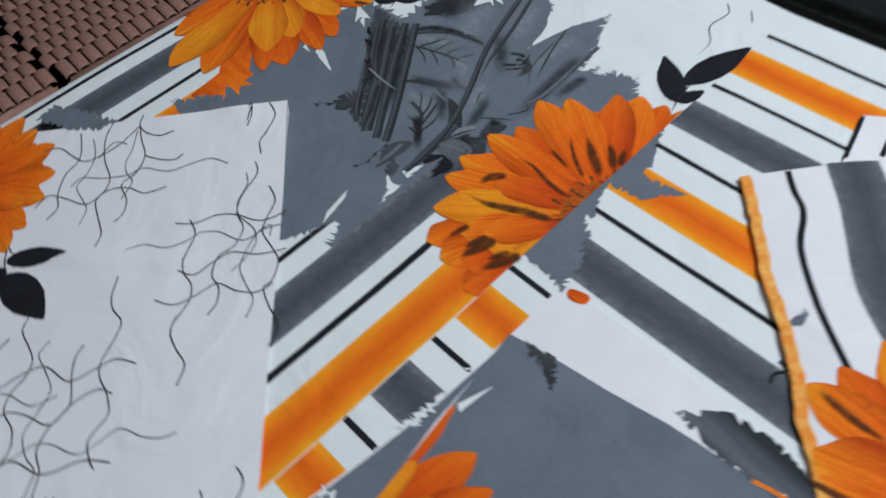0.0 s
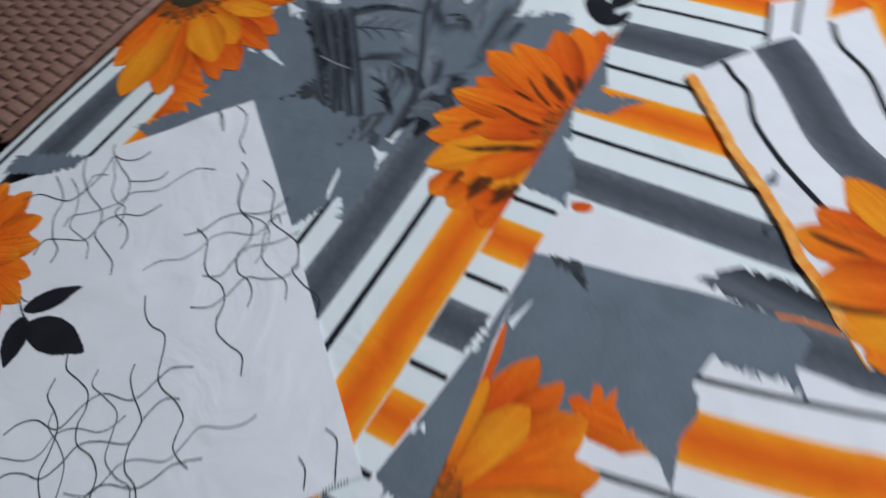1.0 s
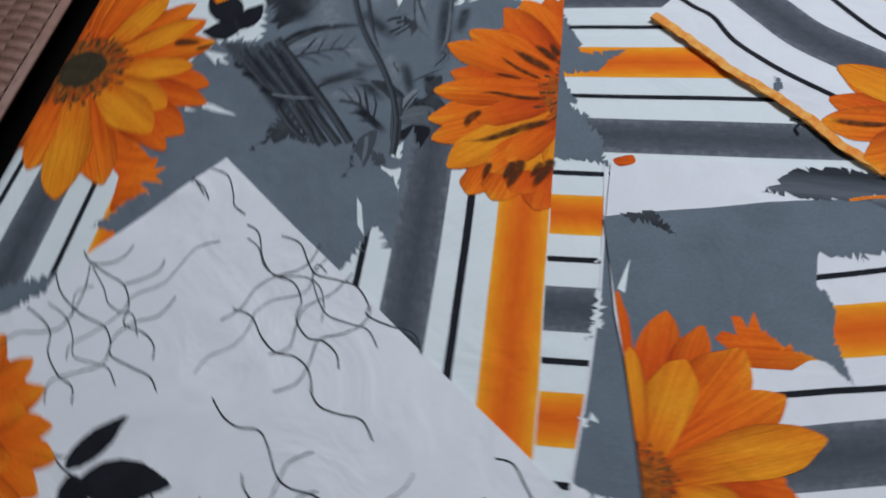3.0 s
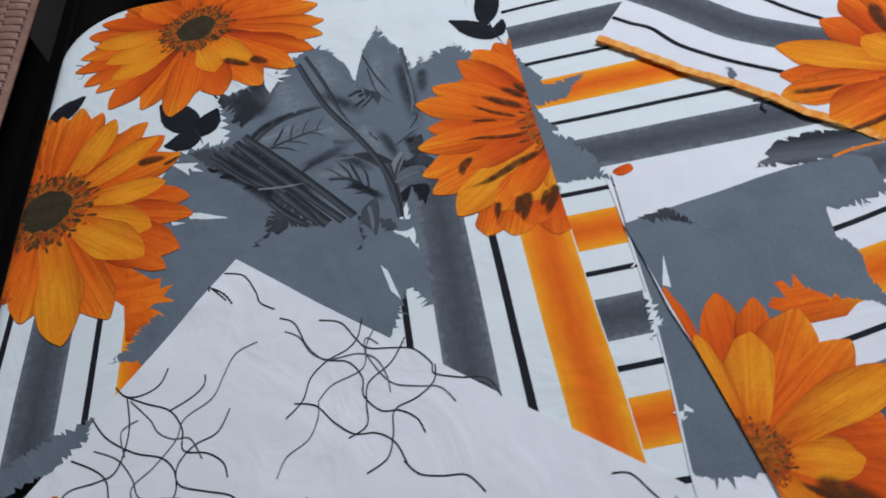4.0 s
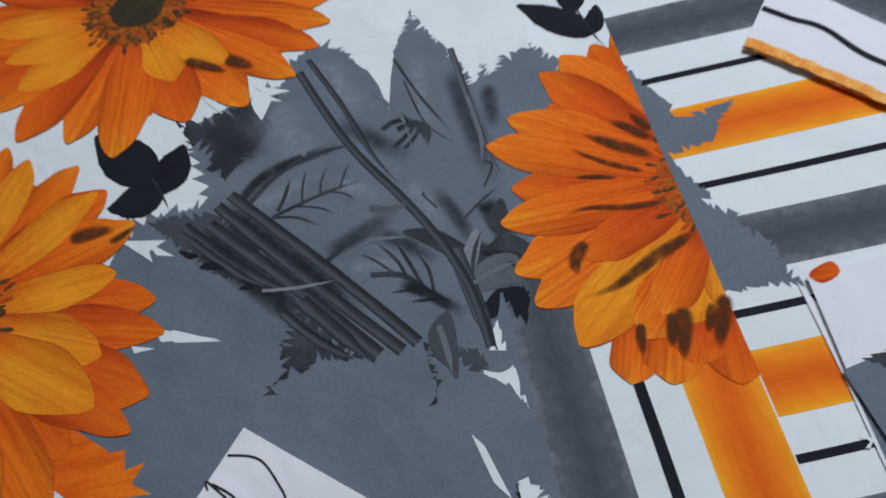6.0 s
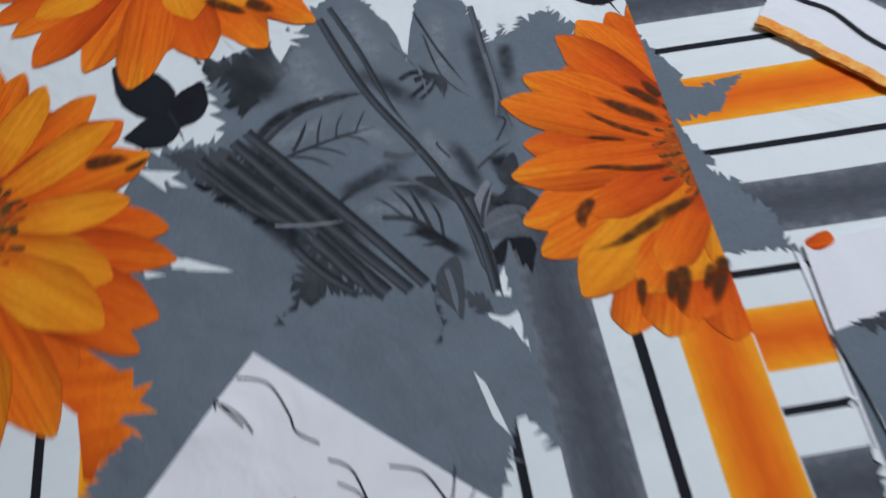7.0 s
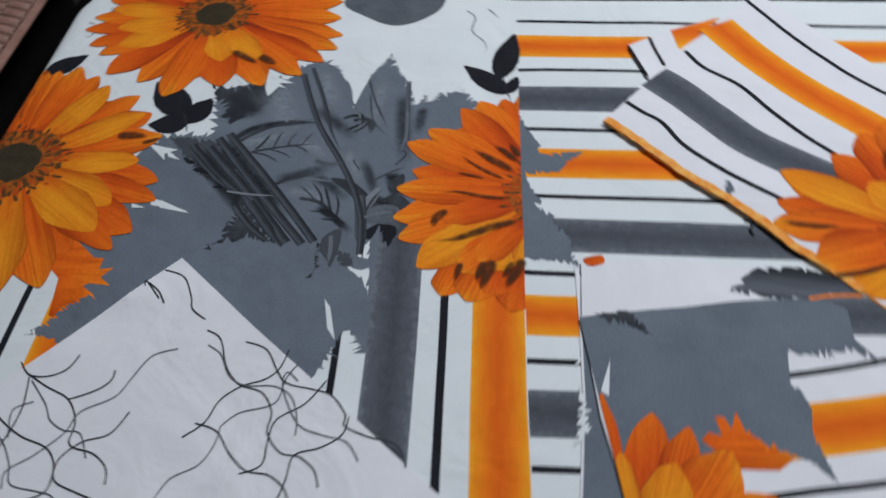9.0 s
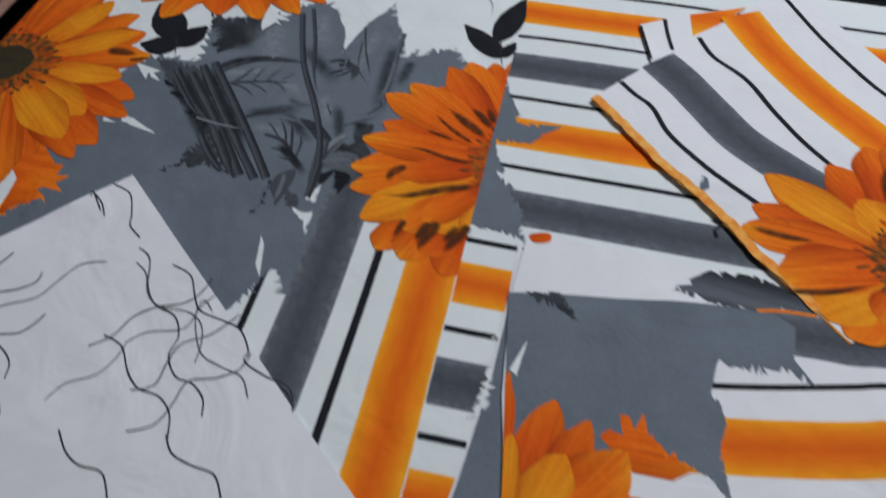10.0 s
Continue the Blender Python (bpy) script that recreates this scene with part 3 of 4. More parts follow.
def brush(pts, width, material, up, surface=sheet, parent=bed_sheet, spindle=False):
    """One soft stroke of dye along a line."""
    line = dense(smooth(pts), 5.0, False)
    n, k = len(line), 6
    vs, uvs = [], []
    for j in range(k + 1):
        for i, p in enumerate(line):
            a, c = line[max(0, i - 1)], line[min(n - 1, i + 1)]
            dx, dy = c[0] - a[0], c[1] - a[1]
            d = math.hypot(dx, dy) or 1
            s = i / (n - 1)
            o = width * (j / k - 0.5) * (max(0.06, math.sin(math.pi * s ** 0.7)) ** 0.8 if spindle else 1.0)
            vs.append(surface((p[0] - dy / d * o) * MM, (p[1] + dx / d * o) * MM, up * LAYER))
            uvs.append((i / (n - 1), j / k))
    me = bpy.data.meshes.new("dye_stroke")
    me.from_pydata(vs, [], [(j * n + i, j * n + i + 1, j * n + n + i + 1, j * n + n + i) for j in range(k) for i in range(n - 1)])
    layer = me.uv_layers.new(name="UVMap")
    for lp in me.loops:
        layer.data[lp.index].uv = uvs[lp.vertex_index]
    for p in me.polygons:
        p.use_smooth = True
    me.materials.append(material)
    ob = new("dye_stroke", me)
    ob.parent = parent
    return ob


# light and dark strokes that model the leaves; pale ones also paint in the better-lit upper ground
for pts, w, mat in (
        ([(-272, 305), (-252, 240), (-240, 190)], 70, WASH_PALE), ([(-228, 330), (-209, 283), (-192, 235)], 52, WASH_PALE), ([(-150, 316), (-154, 262), (-158, 200)], 34, WASH_PALE),
        ([(-235, 208), (-207, 189), (-180, 168)], 34, WASH_PALE), ([(-182, 200), (-166, 160), (-157, 130)], 32, WASH_PALE), ([(-238, 128), (-205, 128), (-176, 100)], 26, WASH_PALE), ([(-300, 195), (-270, 205), (-225, 222)], 34, WASH_PALE),
        ([(-306, 198), (-276, 226), (-214, 236)], 13, WASH_DARK), ([(-322, 240), (-300, 248), (-268, 256)], 30, WASH_MID), ([(-318, 282), (-300, 262), (-282, 250)], 24, WASH_MID), ([(-300, 300), (-285, 280), (-270, 262)], 18, WASH_MID), ([(-249, 143), (-216, 157), (-186, 170)], 20, WASH_MID), ([(-222, 262), (-196, 234), (-168, 205)], 22, WASH_MID),
        ([(-128, 286), (-124, 235), (-117, 160)], 24, WASH_MID), ([(-104, 262), (-106, 240), (-108, 215)], 18, WASH_MID), ([(-212, 158), (-190, 140), (-166, 118)], 18, WASH_MID), ([(-162, 180), (-150, 150), (-142, 118)], 16, WASH_MID),
        ([(-190, 240), (-176, 246), (-160, 240)], 7, WASH_DARK), ([(-183, 222), (-171, 231), (-160, 243)], 6, WASH_DARK), ([(-176, 218), (-165, 228), (-158, 240)], 5, WASH_DARK), ([(-174, 254), (-166, 240), (-150, 220)], 7, WASH_MID)):
    brush(pts, w, mat, UP + 0.3)
for pts, w, in (([(-336, 188), (-300, 143), (-250, 82)], 26), ([(-318, 210), (-265, 142), (-222, 84)], 26), ([(-130, 160), (-125, 141), (-120, 122)], 20), ([(-146, 124), (-127, 113), (-112, 104)], 18), ([(-200, 112), (-180, 97), (-160, 78)], 12)):
    brush(pts, w, WASH_DARK, UP + 0.52)
for pts, w in (([(-294, 202), (-277, 218), (-257, 229), (-230, 234), (-212, 232)], 3.5), ([(-279, 186), (-261, 191), (-236, 197), (-212, 200)], 2.2), ([(-279, 186), (-261, 181), (-246, 170)], 1.6), ([(-261, 191), (-245, 185), (-235, 178)], 1.4),
               ([(-274, 190), (-268, 201), (-262, 217)], 2.2), ([(-256, 193), (-254, 207), (-250, 220)], 1.3), ([(-242, 196), (-240, 208), (-234, 219)], 1.2), ([(-228, 197), (-223, 208), (-218, 218)], 1.2), ([(-236, 197), (-225, 192), (-218, 185)], 1.3),
               ([(-217, 122), (-197, 117), (-184, 104), (-169, 90)], 3.2), ([(-184, 104), (-189, 122), (-196, 144)], 2.2), ([(-178, 98), (-178, 116), (-183, 130)], 1.8), ([(-193, 113), (-198, 129), (-209, 146)], 1.8), ([(-200, 118), (-213, 133), (-222, 140)], 1.4),
               ([(-187, 105), (-197, 105), (-206, 106)], 1.6), ([(-175, 94), (-185, 95), (-194, 96)], 1.8), ([(-127, 170), (-117, 187), (-126, 194)], 1.3), ([(-145, 149), (-132, 159), (-117, 168)], 1.6), ([(-162, 162), (-169, 174), (-169, 179)], 1.3),
               ([(-168, 307), (-155, 264), (-139, 225)], 1.6), ([(-164, 282), (-156, 238), (-138, 213)], 1.2)):
    ribbon("leaf_vein", pts, w * 1.3, sheet, UP + 0.5, DARK, bed_sheet, True)
for k, (pts, w) in enumerate((([(-307, 214), (-245, 135), (-195, 67)], 10), ([(-317, 207), (-260, 131), (-206, 64)], 10), ([(-324, 193), (-273, 132), (-221, 65)], 11), ([(-342, 196), (-304, 150), (-268, 120)], 10), ([(-266, 115), (-249, 92), (-227, 62)], 12), ([(-339, 185), (-308, 149), (-287, 130)], 7), ([(-279, 109), (-260, 85), (-238, 66)], 8))):
    ribbon("printed_stem", pts, w * 0.85, sheet, UP + 0.6 + 0.05 * k, STEM, bed_sheet, k > 2)
ribbon("stem_highlight", [(-291, 129), (-266, 125), (-239, 124)], 2.4, sheet, UP + 1.0, PALE, bed_sheet, True)
ribbon("printed_stem", [(-244, 316), (-215, 234), (-185, 178), (-166, 137), (-154, 96), (-150, 53)], 6.5, sheet, UP + 0.95, STEM, bed_sheet)
ribbon("printed_stem", [(-235, 327), (-216, 277), (-200, 223), (-186, 192)], 4.5, sheet, UP + 1.0, STEM, bed_sheet, True)
ribbon("printed_stem", [(-123, 304), (-121, 253), (-118, 211), (-113, 181)], 5, sheet, UP + 0.6, SHADE_LEAF, bed_sheet, True)
ribbon("printed_stem", [(-158, 127), (-154, 96), (-151, 73), (-147, 50)], 11, sheet, UP + 0.9, SHADE_LEAF, bed_sheet, True)
blot("dark_leaf", [(-190, 150), (-168, 146), (-148, 126), (-138, 112), (-151, 99), (-159, 117), (-175, 135)], DARK, UP + 0.7)
blot("dark_leaf", [(-136, 91), (-121, 90), (-116, 83), (-125, 60), (-133, 72)], BLACK, UP + 0.9, 6, 2, 15)
blot("dark_leaf", [(-150, 80), (-136, 91), (-141, 73), (-148, 73)], BLACK, UP + 0.9)
blot("dark_leaf", [(-131, 145), (-117, 158), (-118, 133), (-129, 133)], DARK, UP + 0.7)
blot("dark_leaf", [(-133, 123), (-118, 128), (-107, 114), (-124, 115)], DARK, UP + 0.75)
blot("shaded_leaf", [(-159, 99), (-138, 115), (-119, 112), (-119, 94), (-136, 91), (-155, 93)], MIDGREY, UP + 0.8)
blot("shaded_leaf", [(-156, 117), (-142, 138), (-139, 129), (-151, 104)], PALE, UP + 0.85)
TOOTH = [(-298, 55), (-284, 67), (-286, 84), (-281, 94), (-266, 113), (-253, 91), (-237, 71), (-222, 63), (-242, 65), (-261, 70), (-271, 63), (-285, 63)]
blot("dark_leaf", TOOTH, DARK, UP + 0.55, 6, 5, 12)
blot("dark_leaf", [(-371, 208), (-342, 208), (-314, 203), (-287, 161), (-269, 127), (-298, 134), (-326, 152), (-354, 186)], SHADE_LEAF, UP + 0.4, 7, 5, 13, uv=across((-330, 250), (-200, 180), 40))
for pts in ([(-333, 159), (-324, 162), (-315, 154), (-322, 154)], [(-307, 135), (-298, 137), (-297, 132)], [(-347, 177), (-332, 169), (-340, 168)]):
    blot("dark_tooth", pts, BLACK, UP + 0.9)
blot("shaded_leaf", [(-187, 73), (-172, 84), (-170, 65), (-175, 38), (-180, 46), (-187, 57)], SHADE_LEAF, UP + 0.85, uv=across((-150, 140), (-130, 90), 30))
blot("dark_leaf", [(-192, 67), (-187, 64), (-187, 47), (-191, 24), (-191, 41)], DARK, UP + 0.9, 5, 3, 14)
blot("dark_leaf", [(-174, 59), (-157, 54), (-154, 38), (-168, 39)], SHADE_LEAF, UP + 0.7, 5, 3, 16, uv=across((-130, 110), (-100, 100), 30))
for pts, w, mat in (([(-190, 280), (-172, 248), (-170, 217)], 2.5, SOFT), ([(-177, 238), (-161, 239), (-159, 221)], 5, DARK), ([(-166, 241), (-155, 234), (-158, 216)], 4, DARK), ([(-234, 139), (-211, 148), (-184, 144)], 3, SOFT),
                    ([(-121, 253), (-119, 216), (-124, 188)], 3, SOFT), ([(-180, 75), (-178, 59), (-178, 40)], 4, SOFT), ([(-151, 99), (-134, 105), (-117, 107)], 3, SOFT), ([(-140, 121), (-129, 126), (-116, 141)], 3, DARK), ([(-244, 140), (-229, 150), (-209, 155)], 4, DARK),
                    ([(-209, 175), (-195, 170), (-181, 172)], 5, MIDGREY), ([(-151, 104), (-145, 122), (-137, 136)], 3, DARK), ([(-125, 108), (-116, 100), (-111, 101)], 3, DARK)):
    ribbon("leaf_stroke", pts, w, sheet, UP + 1.05, mat, bed_sheet, True)
# white gaps and splinters in the ground
blot("white_gap", [(-142, 70), (-140, 49), (-137, 8), (-146, 25), (-164, 41), (-154, 38), (-153, 57)], WHITE, UP + 0.3, 7, 2, 21)
blot("grey_blob", [(-164, 52), (-142, 48), (-138, 40), (-148, 35), (-160, 41)], GREY, UP + 0.45)
for pts in ([(-366, 120), (-323, 101), (-362, 109)], [(-382, 111), (-366, 105), (-380, 105)], [(-175, 2), (-169, -7), (-161, -41), (-169, -29)], [(-354, 116), (-321, 99), (-353, 106)]):
    laid("white_splinter", pts, sheet, UP + 0.9, WHITE, bed_sheet)
for pts in ([(-329, 327), (-314, 313), (-308, 291), (-319, 305)], [(-282, 314), (-252, 299), (-272, 299)], [(-275, 304), (-260, 290), (-268, 293)], [(-282, 312), (-268, 295), (-278, 276), (-283, 287), (-285, 296)], [(-394, 197), (-356, 188), (-370, 181)], [(-384, 190), (-366, 172), (-370, 186)],
            [(-371, 191), (-350, 173), (-363, 177)]):
    laid("white_splinter", pts, sheet, UP + 0.95, WHITE, bed_sheet)
# torn orange below the flower, black sprigs
laid("orange_tear", [(-432, 74), (-396, 42), (-387, 42), (-387, 29), (-374, 31), (-383, 20), (-371, 11), (-391, 13), (-401, 6), (-396, -7), (-406, -12), (-410, -24), (-415, -22), (-421, 18), (-441, 37)], sheet, UP + 0.3, PETAL_O, bed_sheet, lambda x, y: ((x + 450) / 80, (y + 30) / 100))


def sprig(leaves, stems, surface=sheet, parent=bed_sheet, up=1.0):
    for base, tip, w in leaves:
        print_leaf("black_leaf", base, tip, w, BLACK, up, surface, parent, 2.5, 0.7, int(w))
    for pts in stems:
        ribbon("black_twig", pts, 1.6, surface, up + 0.05, INK, parent, True)


A, B, C = [(-364, 242), (-410, 300)], [(-359, 230), (-340, 271)], [(-357, 229), (-400, 226)]
sprig([(A[0], A[1], 38), (B[0], B[1], 30), (C[0], C[1], 30)], [[(-366, 246), (-360, 233), (-353, 213)]])
A, B, C = [(-12, 285), (-61, 333)], [(-21, 311), (-3, 397)], [(-12, 285), (-1, 314)]
sprig([(A[0], A[1], 27), (B[0], B[1], 29), (C[0], C[1], 15)], [[(-17, 315), (-12, 284), (-7, 269)]])
A = [(-547, 308), (-506, 347)]
sprig([(A[0], A[1], 30)], [])
# grey cloud at the far edge and stray threads
blot("grey_cloud", [(-216, 460), (-184, 429), (-149, 411), (-116, 423), (-90, 456), (-98, 501), (-186, 508)], MIDGREY, 1.0, label="dark grey cloud-shaped print")
for pts in ([(-60, 444), (-50, 430), (-53, 402), (-38, 379), (-36, 353)], [(-34, 448), (-21, 429)], [(-529, 414), (-515, 405), (-517, 384), (-523, 387)], [(-510, 448), (-501, 430), (-483, 444)]):
    ribbon("printed_thread", pts, 1.5, sheet, 1.0, INK_SOFT, bed_sheet, True)
# grey tear along the seam over the striped half
TEAR = [(-10, 276), (7, 234), (15, 212), (23, 204), (15, 190), (67, 194), (47, 176), (38, 163), (3, 158), (8, 149), (14, 134), (23, 117), (12, 119), (34, 102), (27, 98), (43, 82), (46, 62), (50, 41), (25, 49), (10, 48), (-3, 52), (-20, 104)]
laid("grey_tear", clip(jagged(TEAR, 7, 3.0, 31), (-0.3, 0), (1, 0)), sheet, 0.7, GREY, bed_sheet, label="grey torn leaf shape beside the seam")

# flowers of the sheet
def tips(points, widths, tones):
    return list(zip(points, widths, tones))


flower("printed_flower", (-374, 434), tips([(-480, 545), (-403, 590), (-314, 570), (-245, 505), (-217, 462), (-215, 426), (-209, 388), (-212, 362), (-225, 338), (-247, 313), (-288, 294), (-336, 292), (-432, 298), (-473, 312), (-493, 348), (-511, 366), (-527, 398), (-524, 424), (-520, 468), (-505, 492), (-450, 520), (-340, 530), (-395, 273), (-475, 367), (-488, 402), (-507, 443), (-345, 337), (-301, 344)],
    [42, 44, 44, 42, 38, 36, 34, 32, 32, 34, 42, 44, 38, 42, 34, 34, 32, 34, 32, 30, 44, 44, 44, 40, 32, 32, 34, 32], "oooooooodoodododdoddoooyyyyyy"), sheet, 1.2, bed_sheet, 29, label="orange gerbera with a dark brown eye")
for pts, w in (([(-336, 358), (-317, 345), (-300, 333)], 12), ([(-302, 350), (-291, 341), (-278, 332)], 15)):
    brush(pts, w * 1.15, WASH_BROWN, 6.5, spindle=True)
flower("printed_flower", (-524, 166), tips([(-550, 320), (-529, 316), (-506, 324), (-480, 308), (-422, 273), (-400, 243), (-379, 209), (-364, 142), (-359, 115), (-371, 73), (-383, 52), (-434, 7), (-524, 24), (-577, 43), (-619, 103), (-650, 165), (-659, 241), (-647, 302), (-603, 339), (-461, 290), (-407, 244), (-392, 170), (-402, 109), (-407, 74), (-477, -12)],
    [38, 34, 36, 32, 34, 40, 42, 40, 34, 46, 34, 42, 46, 46, 46, 46, 46, 46, 40, 34, 32, 32, 38, 42, 46], "ooooododdddooooooooyyyyyy"), sheet, 1.2, bed_sheet, 33, label="orange gerbera with a dark brown eye")
for pts, w in (([(-428, 206), (-410, 208), (-392, 206)], 14), ([(-398, 196), (-388, 200), (-378, 206)], 7)):
    brush(pts, w * 1.15, WASH_BROWN, 6.5, spindle=True)
LOWER = tips([(-74, 7), (-51, 1), (-12, -8), (-34, 10)], [30, 38, 42, 34], "oodd")
LOWER = [p + ((b, 56),) for p, b in zip(LOWER, (-54, -28, 2, -14))]
MAIN = tips([(8, 290), (-18, 274), (-43, 271), (-63, 259), (-96, 225), (-109, 163), (-123, 99), (-117, 204), (-123, 138), (-116, 73), (-97, 39), (-76, 96)], [40, 40, 46, 36, 42, 38, 42, 40, 38, 42, 48, 30], "odododooooyd")
GOLD = [p + (b,) for p, b in zip(tips([(-58, 33), (-30, 36), (-2, 40), (-42, 46)], [36, 34, 30, 30], "oyyo"), ((0, 92), (6, 92), (14, 90), (2, 96)))]
flower("printed_flower", (30, 132), LOWER + MAIN + GOLD, sheet, 1.2, bed_sheet, 29, ((0, 0), (-1, 0)), "half of an orange gerbera cut off at the print's seam", False)
for pts, w in (([(-4, 161), (-30, 180), (-54, 199)], 11), ([(-2, 176), (-16, 191), (-28, 202)], 9), ([(-1, 184), (-7, 195), (-12, 204)], 8), ([(-14, 150), (-42, 168), (-66, 190)], 5), ([(-36, 152), (-53, 158), (-66, 161)], 4), ([(-8, 124), (-36, 127), (-64, 134), (-86, 131)], 6),
               ([(0, 97), (-32, 86), (-65, 72), (-90, 70)], 11), ([(-72, 110), (-83, 98), (-84, 86)], 11), ([(-28, 48), (-33, 32), (-40, 12)], 13), ([(-36, 46), (-40, 34), (-44, 22)], 9), ([(0, 50), (-8, 34), (-18, 14)], 13), ([(-10, 46), (-15, 36), (-20, 26)], 8), ([(-57, 44), (-60, 33), (-62, 22)], 8)):
    brush(pts, w * 1.15, WASH_BROWN, 6.5, spindle=True)


# ---- pillow covers on the sheet ----
def inside_cover(name, outline, surface, material, label, group="folded pillow covers"):
    """A folded cover: a flat outline with a rounded rim that falls to the sheet."""
    ob = laid(name, outline, surface, 0.0, material, None, label="", step=6.0)
    bm = bmesh.new()
    bm.from_mesh(ob.data)
    rim = [e for e in bm.edges if len(e.link_faces) == 1]
    got = bmesh.ops.extrude_edge_only(bm, edges=rim)
    mid = sum((v.co for v in bm.verts), Vector()) / len(bm.verts)
    for v in got["geom"]:
        if isinstance(v, bmesh.types.BMVert):
            if v.co.z > -0.004:
                v.co += (mid - v.co).normalized() * 0.0022
                v.co.z = sheet_lift(v.co.x, v.co.y) + 0.0003
            else:
                v.co.x += 0.002
    for f in bm.faces:
        f.smooth = abs(f.normal.z) > 0.5
    bmesh.ops.recalc_face_normals(bm, faces=bm.faces[:])
    bm.normal_update()
    for f in bm.faces:
        f.smooth = abs(f.normal.z) > 0.5
    for e in rim:
        e.smooth = False
    bm.to_mesh(ob.data)
    bm.free()
    return tagged(ob, label, "pillow cover", group)


# white cover with thin scribbles
def puff(x, y):
    """How far the cover's loose side stands up from the sheet."""
    d = (x + 0.307) * 0.755 - (y - 0.034) * 0.655
    return 0.0105 * math.exp(-((d / 0.06) ** 2)) if d > 0 else 0.0105


def drawn_in(p):
    """The print on the loose side is pulled towards the middle of the cover as it rises."""
    up = puff(p[0] * MM, p[1] * MM)
    return (p[0] + up * (0.223 - p[0] * MM) / 0.56 / MM, p[1] + up * (-0.475 - p[1] * MM) / 0.56 / MM)


def white_lift(x, y):
    w = ridge(x, y, -0.62, -0.02, -0.20, 0.0, 0.016, 0.0014)
    w += ridge(x, y, *WHITE_FOLD, 0.008, 0.0034)
    w -= 0.0022 * math.exp(-abs((x - 0.02) * 0.777 - (y + 0.246) * 0.63) / 0.05)
    w += puff(x, y)
    return w + 0.0012 * noise.noise((x * 8.0, y * 8.0, 11.0))


WF = [(-311, -228), (-190, -128)]
WHITE_FOLD = (WF[0][0] * MM - 0.2 * (WF[1][0] - WF[0][0]) * MM, WF[0][1] * MM - 0.2 * (WF[1][1] - WF[0][1]) * MM, WF[1][0] * MM, WF[1][1] * MM)
white_top = rises(white_lift, 0.0038)
WC = [(-307, 33), (20, -246)]
DX, DY = -0.655, -0.756
WOUT = [WC[0], WC[1], (WC[1][0] - 480 * 0.63, WC[1][1] - 480 * 0.777), (WC[0][0] + 480 * DX, WC[0][1] + 480 * DY)]
white_cover = inside_cover("pillow_cover", WOUT[::-1], white_top, WHITE_PINK, "white cotton pillow cover printed with thin dark scribbles")
